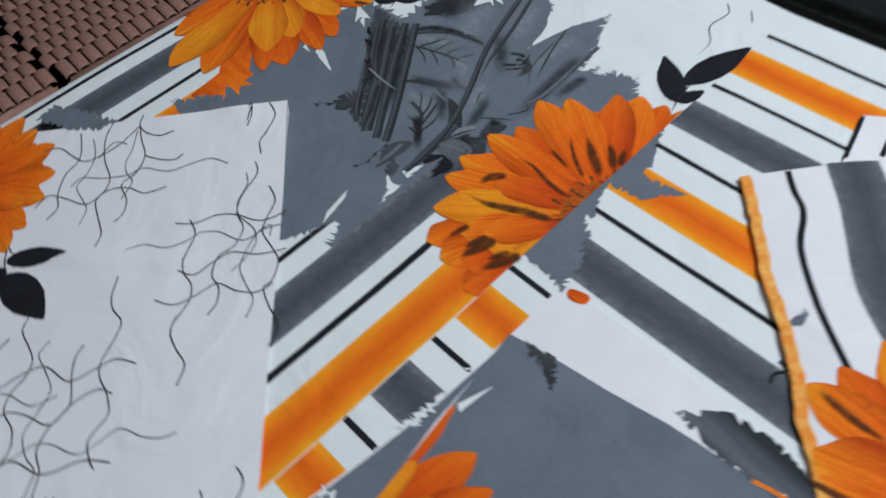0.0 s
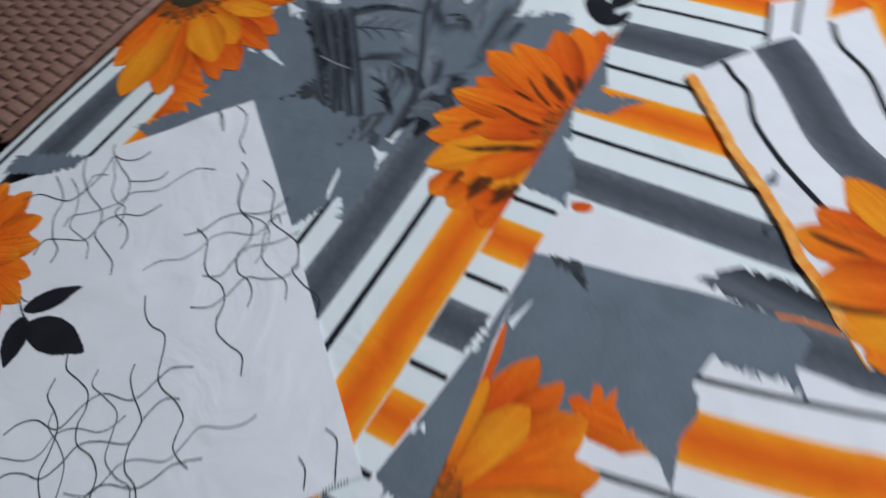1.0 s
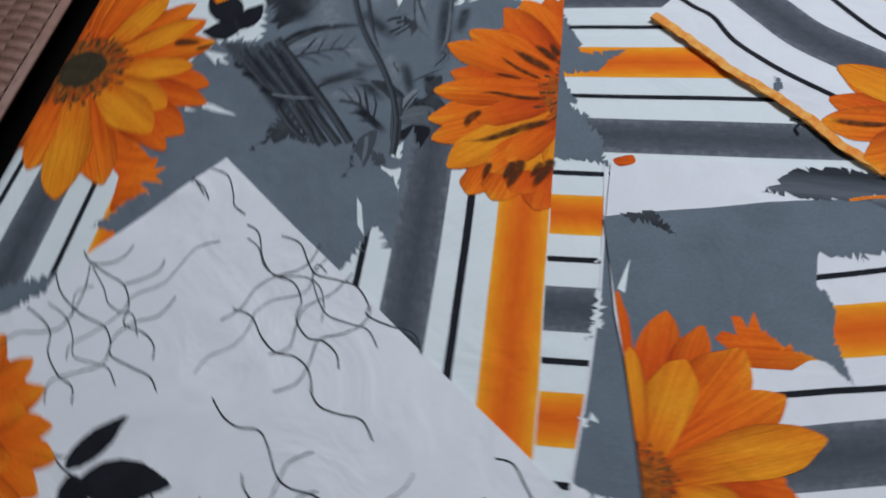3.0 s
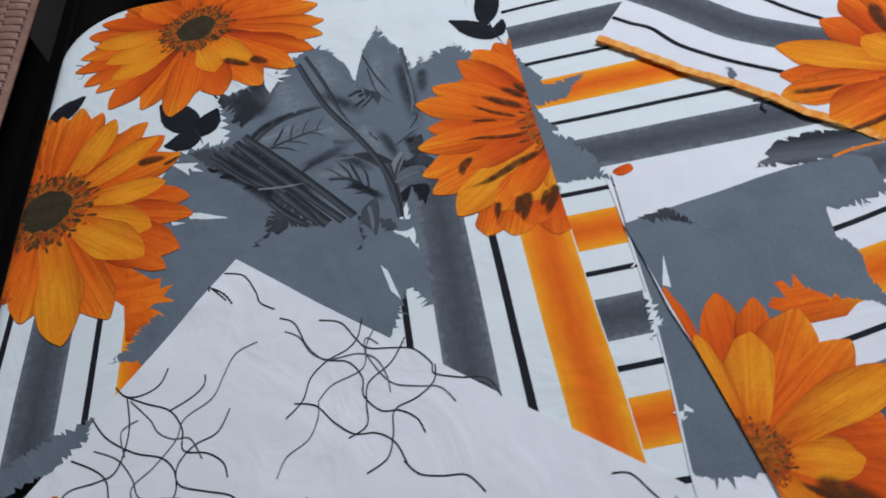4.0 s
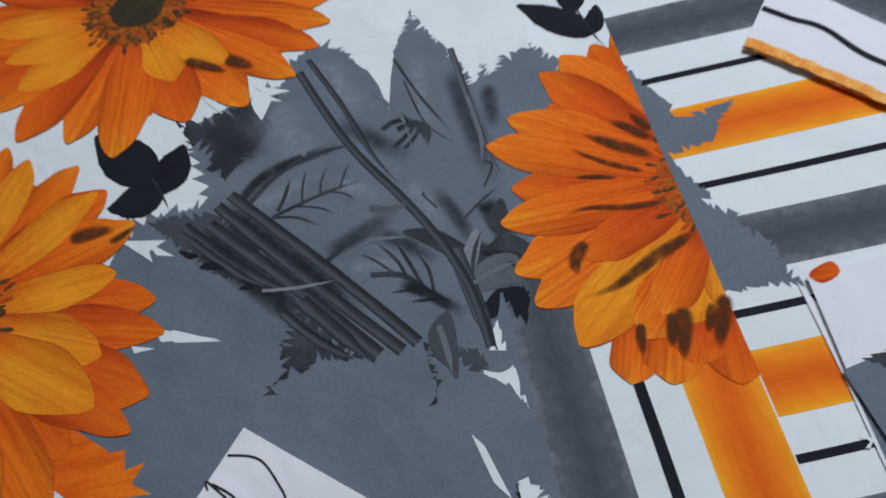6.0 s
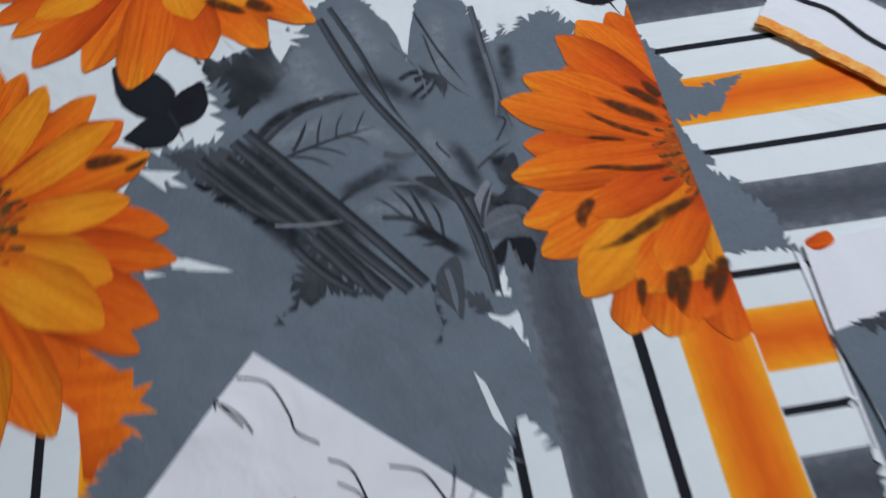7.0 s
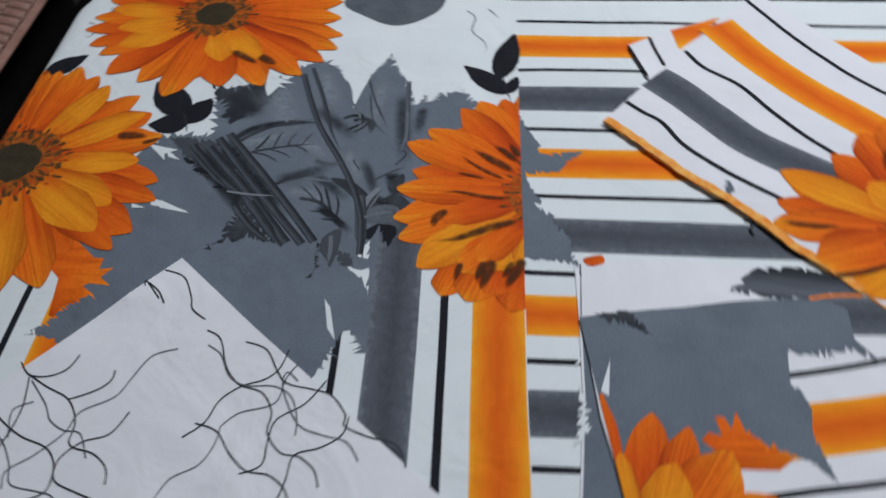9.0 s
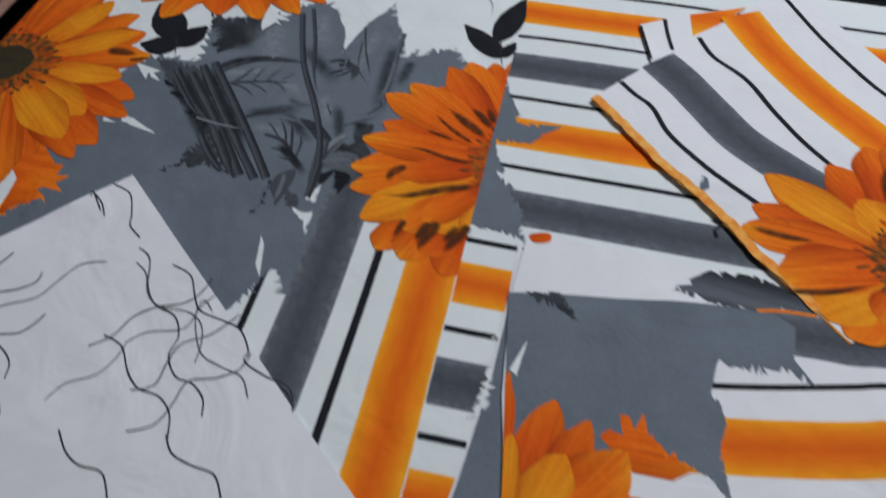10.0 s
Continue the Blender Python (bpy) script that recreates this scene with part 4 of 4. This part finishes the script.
SQUIGGLES = [
    ([(-422, -70), (-411, -81), (-396, -82), (-382, -75), (-376, -61)], 0), ([(-413, -80), (-393, -91), (-369, -103), (-355, -123), (-352, -142), (-331, -149), (-317, -160), (-313, -173)], 0),
    ([(-461, -170), (-450, -156), (-427, -153), (-410, -146), (-405, -113), (-410, -83)], 0), ([(-452, -130), (-429, -143), (-417, -155), (-410, -173), (-391, -192), (-374, -201), (-368, -216)], 0),
    ([(-438, -97), (-424, -116), (-397, -134), (-371, -144), (-359, -156), (-352, -171), (-331, -180), (-310, -188), (-300, -200)], 0), ([(-392, -217), (-396, -199), (-378, -189), (-356, -179), (-356, -155), (-343, -140), (-323, -133), (-313, -114)], 0),
    ([(-369, -103), (-349, -95), (-339, -86), (-339, -76)], 0), ([(-434, -125), (-411, -137), (-394, -157), (-385, -174), (-363, -179), (-349, -183), (-337, -197)], 1),
    ([(-390, -178), (-393, -164), (-377, -151), (-360, -132), (-354, -114), (-330, -101), (-321, -82), (-311, -62), (-291, -55)], 1), ([(-407, -86), (-387, -107), (-377, -121), (-362, -130), (-347, -133), (-335, -153)], 1), ([(-405, -136), (-412, -113), (-398, -105)], 1),
    ([(-341, 10), (-341, 15), (-325, -3)], 0), ([(-328, 28), (-309, 21), (-296, -1), (-291, -14), (-276, -25)], 0),
    ([(-271, -36), (-257, -45), (-246, -71), (-232, -87), (-212, -94), (-201, -111), (-201, -128), (-188, -144), (-173, -147), (-160, -157), (-155, -170)], 0), ([(-235, -47), (-216, -54), (-204, -73), (-194, -85), (-172, -90), (-156, -95), (-143, -111), (-142, -121), (-123, -129), (-101, -135), (-92, -152)], 0),
    ([(-265, -134), (-251, -121), (-244, -102), (-230, -89), (-212, -82), (-202, -72), (-197, -54)], 0), ([(-258, -122), (-240, -128), (-226, -146), (-211, -159), (-193, -162), (-179, -173), (-172, -191)], 0), ([(-215, -162), (-200, -154), (-199, -135), (-196, -117), (-176, -103), (-162, -82)], 0),
    ([(-203, -193), (-186, -184), (-180, -166), (-177, -146), (-158, -139), (-143, -128), (-140, -113)], 0), ([(-266, -51), (-253, -60), (-242, -79), (-227, -88), (-204, -88), (-189, -96), (-181, -113), (-179, -130)], 1), ([(-273, -183), (-265, -167), (-247, -156), (-239, -139), (-238, -124)], 1),
    ([(-185, -83), (-195, -75), (-196, -90), (-179, -120), (-158, -129), (-139, -134), (-128, -149)], 1), ([(-238, -124), (-226, -112), (-200, -103), (-195, -81), (-185, -64)], 1),
    ([(-251, -202), (-238, -216), (-224, -223), (-207, -224), (-197, -235), (-185, -256), (-173, -264), (-156, -267), (-139, -275), (-134, -288), (-129, -299), (-115, -305), (-106, -306)], 0), ([(-174, -189), (-164, -201), (-147, -206), (-129, -209), (-118, -224)], 0),
    ([(-276, -279), (-266, -290), (-246, -293), (-231, -297), (-221, -309), (-217, -322), (-205, -334), (-186, -336), (-171, -345), (-163, -360), (-152, -375), (-139, -378)], 0), ([(-268, -301), (-262, -316), (-243, -324), (-230, -333), (-220, -352), (-214, -368), (-196, -382), (-179, -390), (-168, -397), (-145, -404)], 0),
    ([(-211, -258), (-206, -269), (-192, -280), (-177, -288), (-168, -296), (-164, -315), (-153, -331), (-136, -337), (-122, -350)], 0), ([(-269, -359), (-265, -346), (-253, -336), (-230, -333), (-226, -308), (-217, -291), (-190, -284), (-183, -263), (-178, -246), (-161, -236)], 0),
    ([(-246, -397), (-240, -381), (-227, -373), (-211, -369), (-205, -353), (-203, -334), (-189, -323), (-166, -313), (-169, -291), (-165, -271), (-152, -264)], 0), ([(-218, -409), (-210, -395), (-192, -388), (-176, -385), (-167, -373), (-166, -356), (-157, -346), (-136, -339), (-127, -328), (-119, -309), (-101, -294)], 0),
    ([(-179, -390), (-174, -404), (-168, -419), (-158, -431)], 0), ([(-238, -277), (-233, -290), (-215, -293), (-194, -298), (-184, -314), (-174, -332), (-155, -339), (-139, -340), (-124, -358), (-106, -383)], 1), ([(-278, -411), (-269, -381), (-236, -366), (-227, -354), (-228, -337), (-217, -325), (-193, -316), (-185, -296)], 1),
    ([(-246, -322), (-239, -335), (-218, -342), (-201, -352), (-189, -371), (-181, -391)], 1), ([(-185, -368), (-167, -361), (-162, -345), (-160, -330), (-150, -320), (-127, -310), (-123, -293), (-120, -275), (-101, -266), (-89, -256), (-84, -245)], 1),
    ([(-27, -229), (-14, -232), (-4, -247), (4, -260)], 0), ([(-32, -258), (-22, -263), (-14, -276)], 0), ([(-48, -315), (-44, -310), (-38, -306)], 0), ([(-38, -318), (-31, -316)], 0),
    ([(-75, -353), (-73, -358)], 0), ([(-115, -397), (-107, -402)], 0), ([(-109, -381), (-106, -385)], 1), ([(-124, -409), (-120, -417)], 0),
    ([(-338, 13), (-327, 4), (-319, -8)], 0),
]
for pts, soft in SQUIGGLES:
    ribbon("scribble", [drawn_in(p) for p in pts], 1.25 if not soft else 1.15, white_top, 2.2, INK_SOFT if soft else INK, white_cover, step=3.0)
A, B, C = [(-352, -266), (-316, -221)], [(-336, -273), (-264, -271)], [(-346, -271), (-321, -316)]
sprig([(A[0], A[1], 22), (B[0], B[1], 34), (C[0], C[1], 24)], [[(-363, -260), (-351, -268), (-332, -275)], [(-379, -253), (-360, -258), (-352, -256)]], white_top, white_cover, 0.6)
A = [(-148, -422), (-80, -321)]
print_leaf("grey_leaf", A[0], A[1], 36, MIDGREY, 1.6, white_top, white_cover, 5, 1.6, 5)
blot("grey_leaf", [(-198, -443), (-206, -419), (-193, -427), (-176, -436), (-174, -443), (-190, -449)], GREY, 0.6, 6, 3, 6, white_top, white_cover)
blot("grey_leaf", [(-254, -461), (-261, -444), (-236, -426), (-240, -439), (-248, -445)], GREY, 0.6, 6, 3, 7, white_top, white_cover)
blot("grey_leaf", [drawn_in(p) for p in [(-513, -154), (-522, -130), (-477, -104), (-436, -92), (-441, -117), (-469, -138)]], GREY, 0.6, 6, 3, 8, white_top, white_cover)
flower("printed_flower", [(-464, -253)][0], tips([(-515, -167), (-484, -166), (-449, -163), (-416, -181), (-396, -204), (-376, -235), (-362, -261), (-365, -288), (-368, -310), (-401, -325), (-447, -329), (-519, -271), (-552, -195), (-405, -223), (-399, -269)],
    [28, 28, 28, 28, 28, 28, 28, 28, 28, 28, 28, 28, 28, 24, 24], "ooooooooooooooo"), white_top, 0.6, white_cover, 14, label="small orange gerbera print")
# stitched end of the cover
for i in range(9):
    u = 0.025 + i * 0.005
    p = (WC[1][0] - 480 * 0.63 * u - 1, WC[1][1] - 480 * 0.777 * u + 1)
    ribbon("stitch", [(p[0] - 1, p[1] + 1), (p[0] + 1.4, p[1] - 1.6)], 0.9, white_top, 0.4, INK_SOFT, white_cover)


# striped cover with a grey corner and a flower, its lower layer showing along one side
def under_lift(x, y):
    return 0.0


def cover_lift(x, y):
    w = 0.0012 * noise.noise((x * 7.0, y * 9.0, 5.0)) + ridge(x, y, 0.20, 0.05, 0.21, -0.30, 0.014, 0.0008)
    return w + ridge(x, y, 0.325, 0.02, 0.345, -0.35, 0.012, 0.0022)


under = rises(under_lift, 0.0011)
over = rises(cover_lift, 0.0034)
striped_cover = inside_cover("pillow_cover", [(51, 48), (135, 51), (216, 44), (283, 31), (356, 30), (358, -62), (359, -141), (360, -216), (361, -255), (361, -307), (102, -398), (92, -347), (77, -264), (73, -207), (55, -108), (47, -16)][::-1], over, WHITE_PINK, "striped cotton pillow cover with grey corner and orange gerbera")
lower = laid("lower_layer", [(45, 47), (45, -18), (43, -91), (26, -240), (19, -360), (17, -413), (111, -381), (106, -341), (89, -259), (83, -185), (70, -102), (60, 0)], under, 0, WHITE_PINK, striped_cover, label="white lower layer with torn grey print")
laid("grey_tear", [(47, -25), (45, -89), (36, -170), (28, -239)] + jagged([(29, -242), (50, -248), (71, -249), (96, -252)], 6, 5, 42, False) + [(83, -185), (68, -90)], under, 0.4, GREY, lower)
for pts in ([(41, -80), (51, -104), (43, -108), (50, -116), (34, -132), (37, -104)], [(29, -193), (44, -194), (34, -195), (41, -200), (32, -202), (30, -198)], [(39, -51), (45, -59), (39, -60)], [(64, -318), (79, -271), (83, -296), (75, -313)]):
    blot("torn_tuft", pts, WHITE if pts[0][1] > -220 else GREY, 0.8, 5, 3, 43, under, lower)
flower("printed_flower", [(28, -387)][0], tips([(16, -298), (43, -309), (61, -326), (62, -342), (63, -362), (1, -360), (19, -355)], [16, 22, 22, 22, 22, 20, 20], "yoddooy"), under, 0.8, lower, 8)

# stripes of the cover
CS = [("orange_stripe", [(127, -126), (217, -112), (288, -100), (356, -85)], 43, ORANGE_BAND), ("black_line", [(142, -170), (175, -165), (252, -153), (315, -143), (356, -133)], 5, BLACK), ("grey_stripe", [(120, -221), (181, -211), (272, -194), (357, -179)], 45, BAND),
      ("black_line", [(152, -262), (182, -257), (268, -241), (326, -232), (357, -227)], 5, BLACK), ("orange_stripe", [(137, -308), (239, -288), (311, -277), (357, -270)], 42, ORANGE_BAND), ("black_line", [(205, -67), (260, -56), (313, -44), (355, -35)], 5, BLACK),
      ("grey_stripe", [(245, -7), (288, -6), (317, -6), (355, 1)], 40, BAND), ("black_line", [(151, -347), (248, -330), (317, -315), (362, -300)], 6, BLACK)]
for nm, pts, w, mat in CS:
    ribbon(nm, pts, w, over, 0.3, mat, striped_cover)
GA = [(45, -14), (87, -8), (131, -2), (177, 6), (218, 9), (251, 12), (271, 0), (268, -30)]
GB = [(283, -51), (272, -48), (259, -42), (244, -51), (229, -47), (221, -48), (209, -47), (206, -74), (214, -79), (218, -97), (213, -113), (221, -157), (205, -139), (189, -133), (178, -129), (163, -115)]
GC = [(147, -120), (124, -175), (75, -206), (57, -107)]
laid("grey_ground", GA + jagged(GB[:7], 6, 4, 57, False) + jagged(GB[7:], 4, 1.5, 58, False) + GC, over, 0.6, GREY, striped_cover, label="grey printed corner with torn edge")
blot("dark_leaf", [(58, -10), (86, -6), (99, -20), (105, -33), (85, -23), (71, -22)], DARK, 0.9, 5, 3, 52, over, striped_cover)
blot("dark_leaf", [(174, 17), (192, 34), (206, 45), (242, 46), (293, 29), (294, 13), (247, 9), (218, 8), (195, 11)], SHADE_LEAF, 0.9, 7, 3, 53, over, striped_cover, uv=across((170, 30), (260, 20), 30))
ribbon("orange_edge", [(242, 10), (262, 14), (288, 15)], 3, over, 0.95, ORANGE_BAND, striped_cover)
blot("orange_dot", [(53, 49), (69, 54), (71, 45), (58, 41)], PETAL_O, 0.9, 0, 0, 1, over, striped_cover, uv=across((40, 50), (60, 50), 30))
laid("white_splinter", [(67, -56), (63, -89), (57, -85)], over, 1.0, WHITE, striped_cover)
laid("orange_tear", [(128, -124), (134, -117), (144, -120), (141, -104), (148, -104), (152, -114), (158, -99), (163, -120), (170, -124), (175, -131), (181, -124), (184, -132), (196, -135), (180, -146), (153, -146)], over, 0.9, PETAL_O, striped_cover, lambda x, y: ((x - 110) / 90, (y + 150) / 60))
EDGE_CUT = ([(57, -107)][0], (0.985, 0.13))
flower("printed_flower", (73, -237), tips([(13, -207), (19, -169), (57, -87), (94, -103), (121, -114), (148, -132), (173, -166), (183, -252), (190, -305), (166, -335), (135, -362), (92, -354), (136, -308), (112, -338), (106, -143), (66, -136), (142, -256), (197, -196)],
    [34, 34, 14, 36, 30, 48, 36, 42, 50, 48, 46, 40, 34, 34, 36, 18, 32, 36], "oodddoodddoooyyyyy"), over, 1.2, striped_cover, 16, EDGE_CUT, "large orange gerbera print cut off at the cover's edge", False)
for pts, w in (([(100, -262), (129, -282), (152, -303)], 22), ([(130, -304), (145, -315), (162, -324)], 22), ([(84, -280), (91, -311), (106, -345)], 8), ([(92, -260), (116, -282), (132, -302)], 5)):
    brush(pts, w * 1.15, WASH_BROWN, 6.5, over, striped_cover, True)


# striped cover thrown across, one corner folded up
def flap_lift(x, y):
    w = ridge(x, y, 0.10, 0.27, 0.35, 0.02, 0.02, 0.0008) + ridge(x, y, 0.19, 0.36, 0.45, 0.10, 0.03, 0.0016)
    return w + 0.0008 * noise.noise((x * 9.0, y * 9.0, 15.0))


flap = rises(flap_lift, 0.0048)
FL = [(88, 236), (293, 480), (355, 30), (312, -6)]
FAR = (520, 160)
SIDEL = [(89, 235), (106, 217), (121, 203), (134, 184), (149, 168), (165, 151), (183, 133), (201, 119), (219, 97), (241, 70), (262, 48), (288, 20)]
thrown_cover = inside_cover("pillow_cover", ([FL[0], FL[1], FAR] + [FL[3]] + SIDEL[:0:-1])[::-1], flap, WHITE_PINK, "striped cotton pillow cover thrown over with orange piping")


def to_edge(p, q, a, b):
    """Where the line from p through q meets the line a b, a millimetre short of it."""
    dx, dy, ex, ey = q[0] - p[0], q[1] - p[1], b[0] - a[0], b[1] - a[1]
    s = ((a[0] - p[0]) * ey - (a[1] - p[1]) * ex) / (dx * ey - dy * ex)
    s -= 1.0 / math.hypot(dx, dy)
    return (p[0] + dx * s, p[1] + dy * s)


for nm, pts, w, mat in (
        ("black_line", [(114, 266), (130, 249), (148, 233), (165, 199), (195, 166), (218, 146), (239, 130)], 5.5, BLACK),
        ("grey_stripe", [(148, 310), (180, 276), (204, 244), (233, 205), (275, 172), (310, 148)], 44, BAND),
        ("black_line", [(191, 360), (208, 325), (241, 294), (265, 253), (289, 217), (312, 190), (326, 172)], 5.5, BLACK),
        ("orange_stripe", [(239, 404), (266, 352), (309, 290), (353, 239), (380, 208)], 47, ORANGE_BAND),
        ("black_line", [(291, 441), (313, 399), (343, 350), (373, 306), (430, 246)], 5.5, BLACK)):
    pts[0] = to_edge(pts[1], pts[0], FL[0], FL[1])
    end = (pts[-1][0] + 0.8 * (pts[-1][0] - pts[-2][0]), pts[-1][1] + 0.8 * (pts[-1][1] - pts[-2][1]))
    ribbon(nm, pts + [end], w, flap, 0.4, mat, thrown_cover)
flower("printed_flower", (381, 82), tips([(252, 162), (240, 122), (231, 96), (310, -2), (285, 17), (340, 14), (310, 189), (347, 220), (379, 240), (417, 196), (449, 102), (426, 37), (389, 21), (259, 50), (253, 163), (334, 150)],
    [42, 38, 44, 52, 48, 44, 44, 46, 44, 46, 48, 48, 44, 50, 38, 38], "odooyoddooooooyyy"), flap, 1.0, thrown_cover, 30, ((FL[3][0], FL[3][1]), (0.743, 0.669)), label="orange gerbera print with a brown eye")
for pts, w in (([(367, 198), (361, 168), (360, 136)], 17), ([(236, 98), (268, 92), (300, 92)], 8), ([(262, 34), (300, 40), (340, 56)], 7)):
    brush(pts, w * 1.15, WASH_BROWN, 6.5, flap, thrown_cover, True)
blot("grey_speck", [(196, 151), (203, 148), (204, 135), (194, 128), (195, 141)], GREY, 0.8, 3, 2, 61, flap, thrown_cover)


PIPING = cloth("orange_piping_cotton", lin(0.80, 0.20, 0.015), lin(0.90, 0.52, 0.14), 110.0)


def tube(name, pts, r, surface, material, parent, label=""):
    """A soft round cord laid along a line."""
    line = dense(smooth(pts), 4.0, False)
    n, k = len(line), 8
    vs = []
    for i, p in enumerate(line):
        a, c = line[max(0, i - 1)], line[min(n - 1, i + 1)]
        d = Vector((c[0] - a[0], c[1] - a[1], 0)).normalized()
        s = Vector((-d.y, d.x, 0))
        o = surface(p[0] * MM, p[1] * MM)
        rr = r * (1 + 0.18 * math.sin(i * 1.9) + 0.1 * math.sin(i * 0.7))
        vs += [o + rr * (math.cos(t) * s * 1.5 + math.sin(t) * Vector((0, 0, 0.9))) for t in (2 * math.pi * j / k for j in range(k))]
    me = bpy.data.meshes.new(name)
    me.from_pydata(vs, [], [(i * k + j, i * k + (j + 1) % k, (i + 1) * k + (j + 1) % k, (i + 1) * k + j) for i in range(n - 1) for j in range(k)])
    layer = me.uv_layers.new(name="UVMap")
    for lp in me.loops:
        i = lp.vertex_index
        layer.data[lp.index].uv = ((i // k) * 0.04, (i % k) / k)
    for p in me.polygons:
        p.use_smooth = True
    me.materials.append(material)
    ob = new(name, me)
    ob.parent = parent
    return tagged(ob, label) if label else ob


tube("piping", [FL[0]] + SIDEL[1:] + [FL[3]], 0.0012, rises(flap_lift, 0.0036), PIPING, thrown_cover, "orange piping edge")
BIND = []
for i, (x, y) in enumerate(dense([FL[0]] + SIDEL[1:], 9, False)):
    sway = 1.6 * math.sin(i * 0.8) + 0.9 * math.sin(i * 2.3)
    BIND.append((x + 2.0 + 0.5 * sway, y + 1.7 + 0.5 * sway))
ribbon("binding", BIND, 9.0, flap, 2.6, PIPING, thrown_cover, label="flat orange binding along the cover's edge")
tube("loose_thread", [(207, 103), (215, 99), (210, 91), (212, 84)], 0.0007, rises(under_lift, 0.002), INK, thrown_cover)
# under-side corner of the thrown cover
tail = rises(under_lift, 0.003)
TL = [(128, 370), (184, 402), (246, 430), (196, 366), (144, 304)]
tail_ob = laid("folded_corner", TL, tail, 0, WHITE_PINK, thrown_cover, label="folded-back corner with orange edge")
ribbon("black_line", [(155, 386), (159, 360), (165, 332)], 4.5, tail, 0.4, BLACK, tail_ob)
ribbon("black_line", [(129, 369), (136, 340), (143, 310)], 3.5, tail, 0.4, BLACK, tail_ob)
laid("orange_stripe", [(182, 400), (244, 428), (212, 388), (186, 362)], tail, 0.4, ORANGE_BAND, tail_ob, across((200, 400), (260, 400), 60))

# ---- beside the bed: rattan bench, charcoal seat ----
def stitch_mesh():
    """One rattan splint that arches over its neighbours."""
    me = bpy.data.meshes.new("strand")
    vs, fs = [], []
    n = 7
    for i in range(n):
        s = i / (n - 1)
        z = 0.0046 * math.sin(math.pi * s) ** 0.8
        half = 0.0158 - 0.0008 * math.sin(math.pi * s)
        for w, dz in ((-1.0, -0.0016), (-0.8, 0.0), (0.0, 0.0008), (0.8, 0.0), (1.0, -0.0016)):
            vs.append((w * half, (s - 0.5) * 0.0176, z + dz))
    for i in range(n - 1):
        for j in range(4):
            a = i * 5 + j
            fs.append((a, a + 1, a + 6, a + 5))
    me.from_pydata(vs, [], fs)
    for p in me.polygons:
        p.use_smooth = True
    me.materials.append(WICKER)
    return me


STRAND = stitch_mesh()


def rattan_seat(x0, x1, y0, y1, z, label):
    seat = thing("rattan_bench", label, "bench", "rattan benches beside the bed")
    boxed("frame", x0 + 0.02, x1 - 0.02, y0 + 0.012, y1 - 0.012, z - 0.06, z - 0.006, WICKER_SHADE, seat, 0.012, 3)
    boxed("base", x0 + 0.04, x1 - 0.05, y0 + 0.03, y1 - 0.03, z - 0.40, z - 0.061, BLACK_WOOD, seat, 0.01)
    boxed("edge_strand", x1 - 0.012, x1 + 0.003, y0, y1, z - 0.030, z - 0.012, WICKER, seat, 0.006, 3)
    count, far, col = 0, [], 0
    x = x1 - 0.016
    while x > x0 + 0.02:
        y = y0 + 0.010 - (col % 2) * 0.0103
        fall = max(0.0, x - (x1 - 0.05)) / 0.05
        while y < y1:
            m = pose(x, y, z - 0.010 * fall * fall, 0, 22 * fall, 0)
            if x > x1 - 0.20 and -0.2 < y < 0.25 and count < 290:
                s = new("strand", STRAND)
                s.parent = seat
                s.matrix_basis = m
                count += 1
            else:
                far.append(m)
            y += 0.0206
        x -= 0.0295
        col += 1
    vs, fs = [], []
    for m in far:
        k = len(vs)
        vs += [m @ v.co for v in STRAND.vertices]
        fs += [tuple(k + i for i in p.vertices) for p in STRAND.polygons]
    me = bpy.data.meshes.new("woven_rest")
    me.from_pydata(vs, [], fs)
    for p in me.polygons:
        p.use_smooth = True
    me.materials.append(WICKER)
    ob = tagged(new("woven_rest", me), "", kind="stuff")
    ob.parent = seat
    return seat


rattan_seat(-1.5, -0.730, -0.076, 0.85, -0.10, "brown woven rattan bench beside the bed")
rattan_seat(-1.5, -0.736, -0.95, -0.090, -0.10, "brown woven rattan bench end beside the bed")
rail = thing("bed_rail", "black lacquered rail between bed and rattan bench", "rail")
boxed("rail", -0.690, -0.600, -0.95, 1.2, -0.30, -0.13, BLACK_WOOD, rail, 0.008)
boxed("moulding", -0.664, -0.652, -0.95, 1.2, -0.1295, -0.124, BLACK_WOOD, rail, 0.002)
boxed("moulding", -0.640, -0.632, -0.95, 1.2, -0.1295, -0.125, BLACK_WOOD, rail, 0.002)

sofa = thing("sofa", "charcoal upholstered sofa seat behind the bed", "sofa")
boxed("seat", -0.45, 1.6, 0.515, 1.30, -0.35, -0.025, CHARCOAL, sofa, 0.035, 5)
boxed("base", -0.40, 1.6, 0.53, 1.30, -0.50, -0.352, BLACK_WOOD, sofa, 0.01)
strap = thing("strap", "black fabric strap lying on the charcoal seat", "strap")
boxed("webbing", 0.318, 0.345, 0.50, 0.75, -0.024, -0.020, BLACK_WOOD, strap, 0.001)
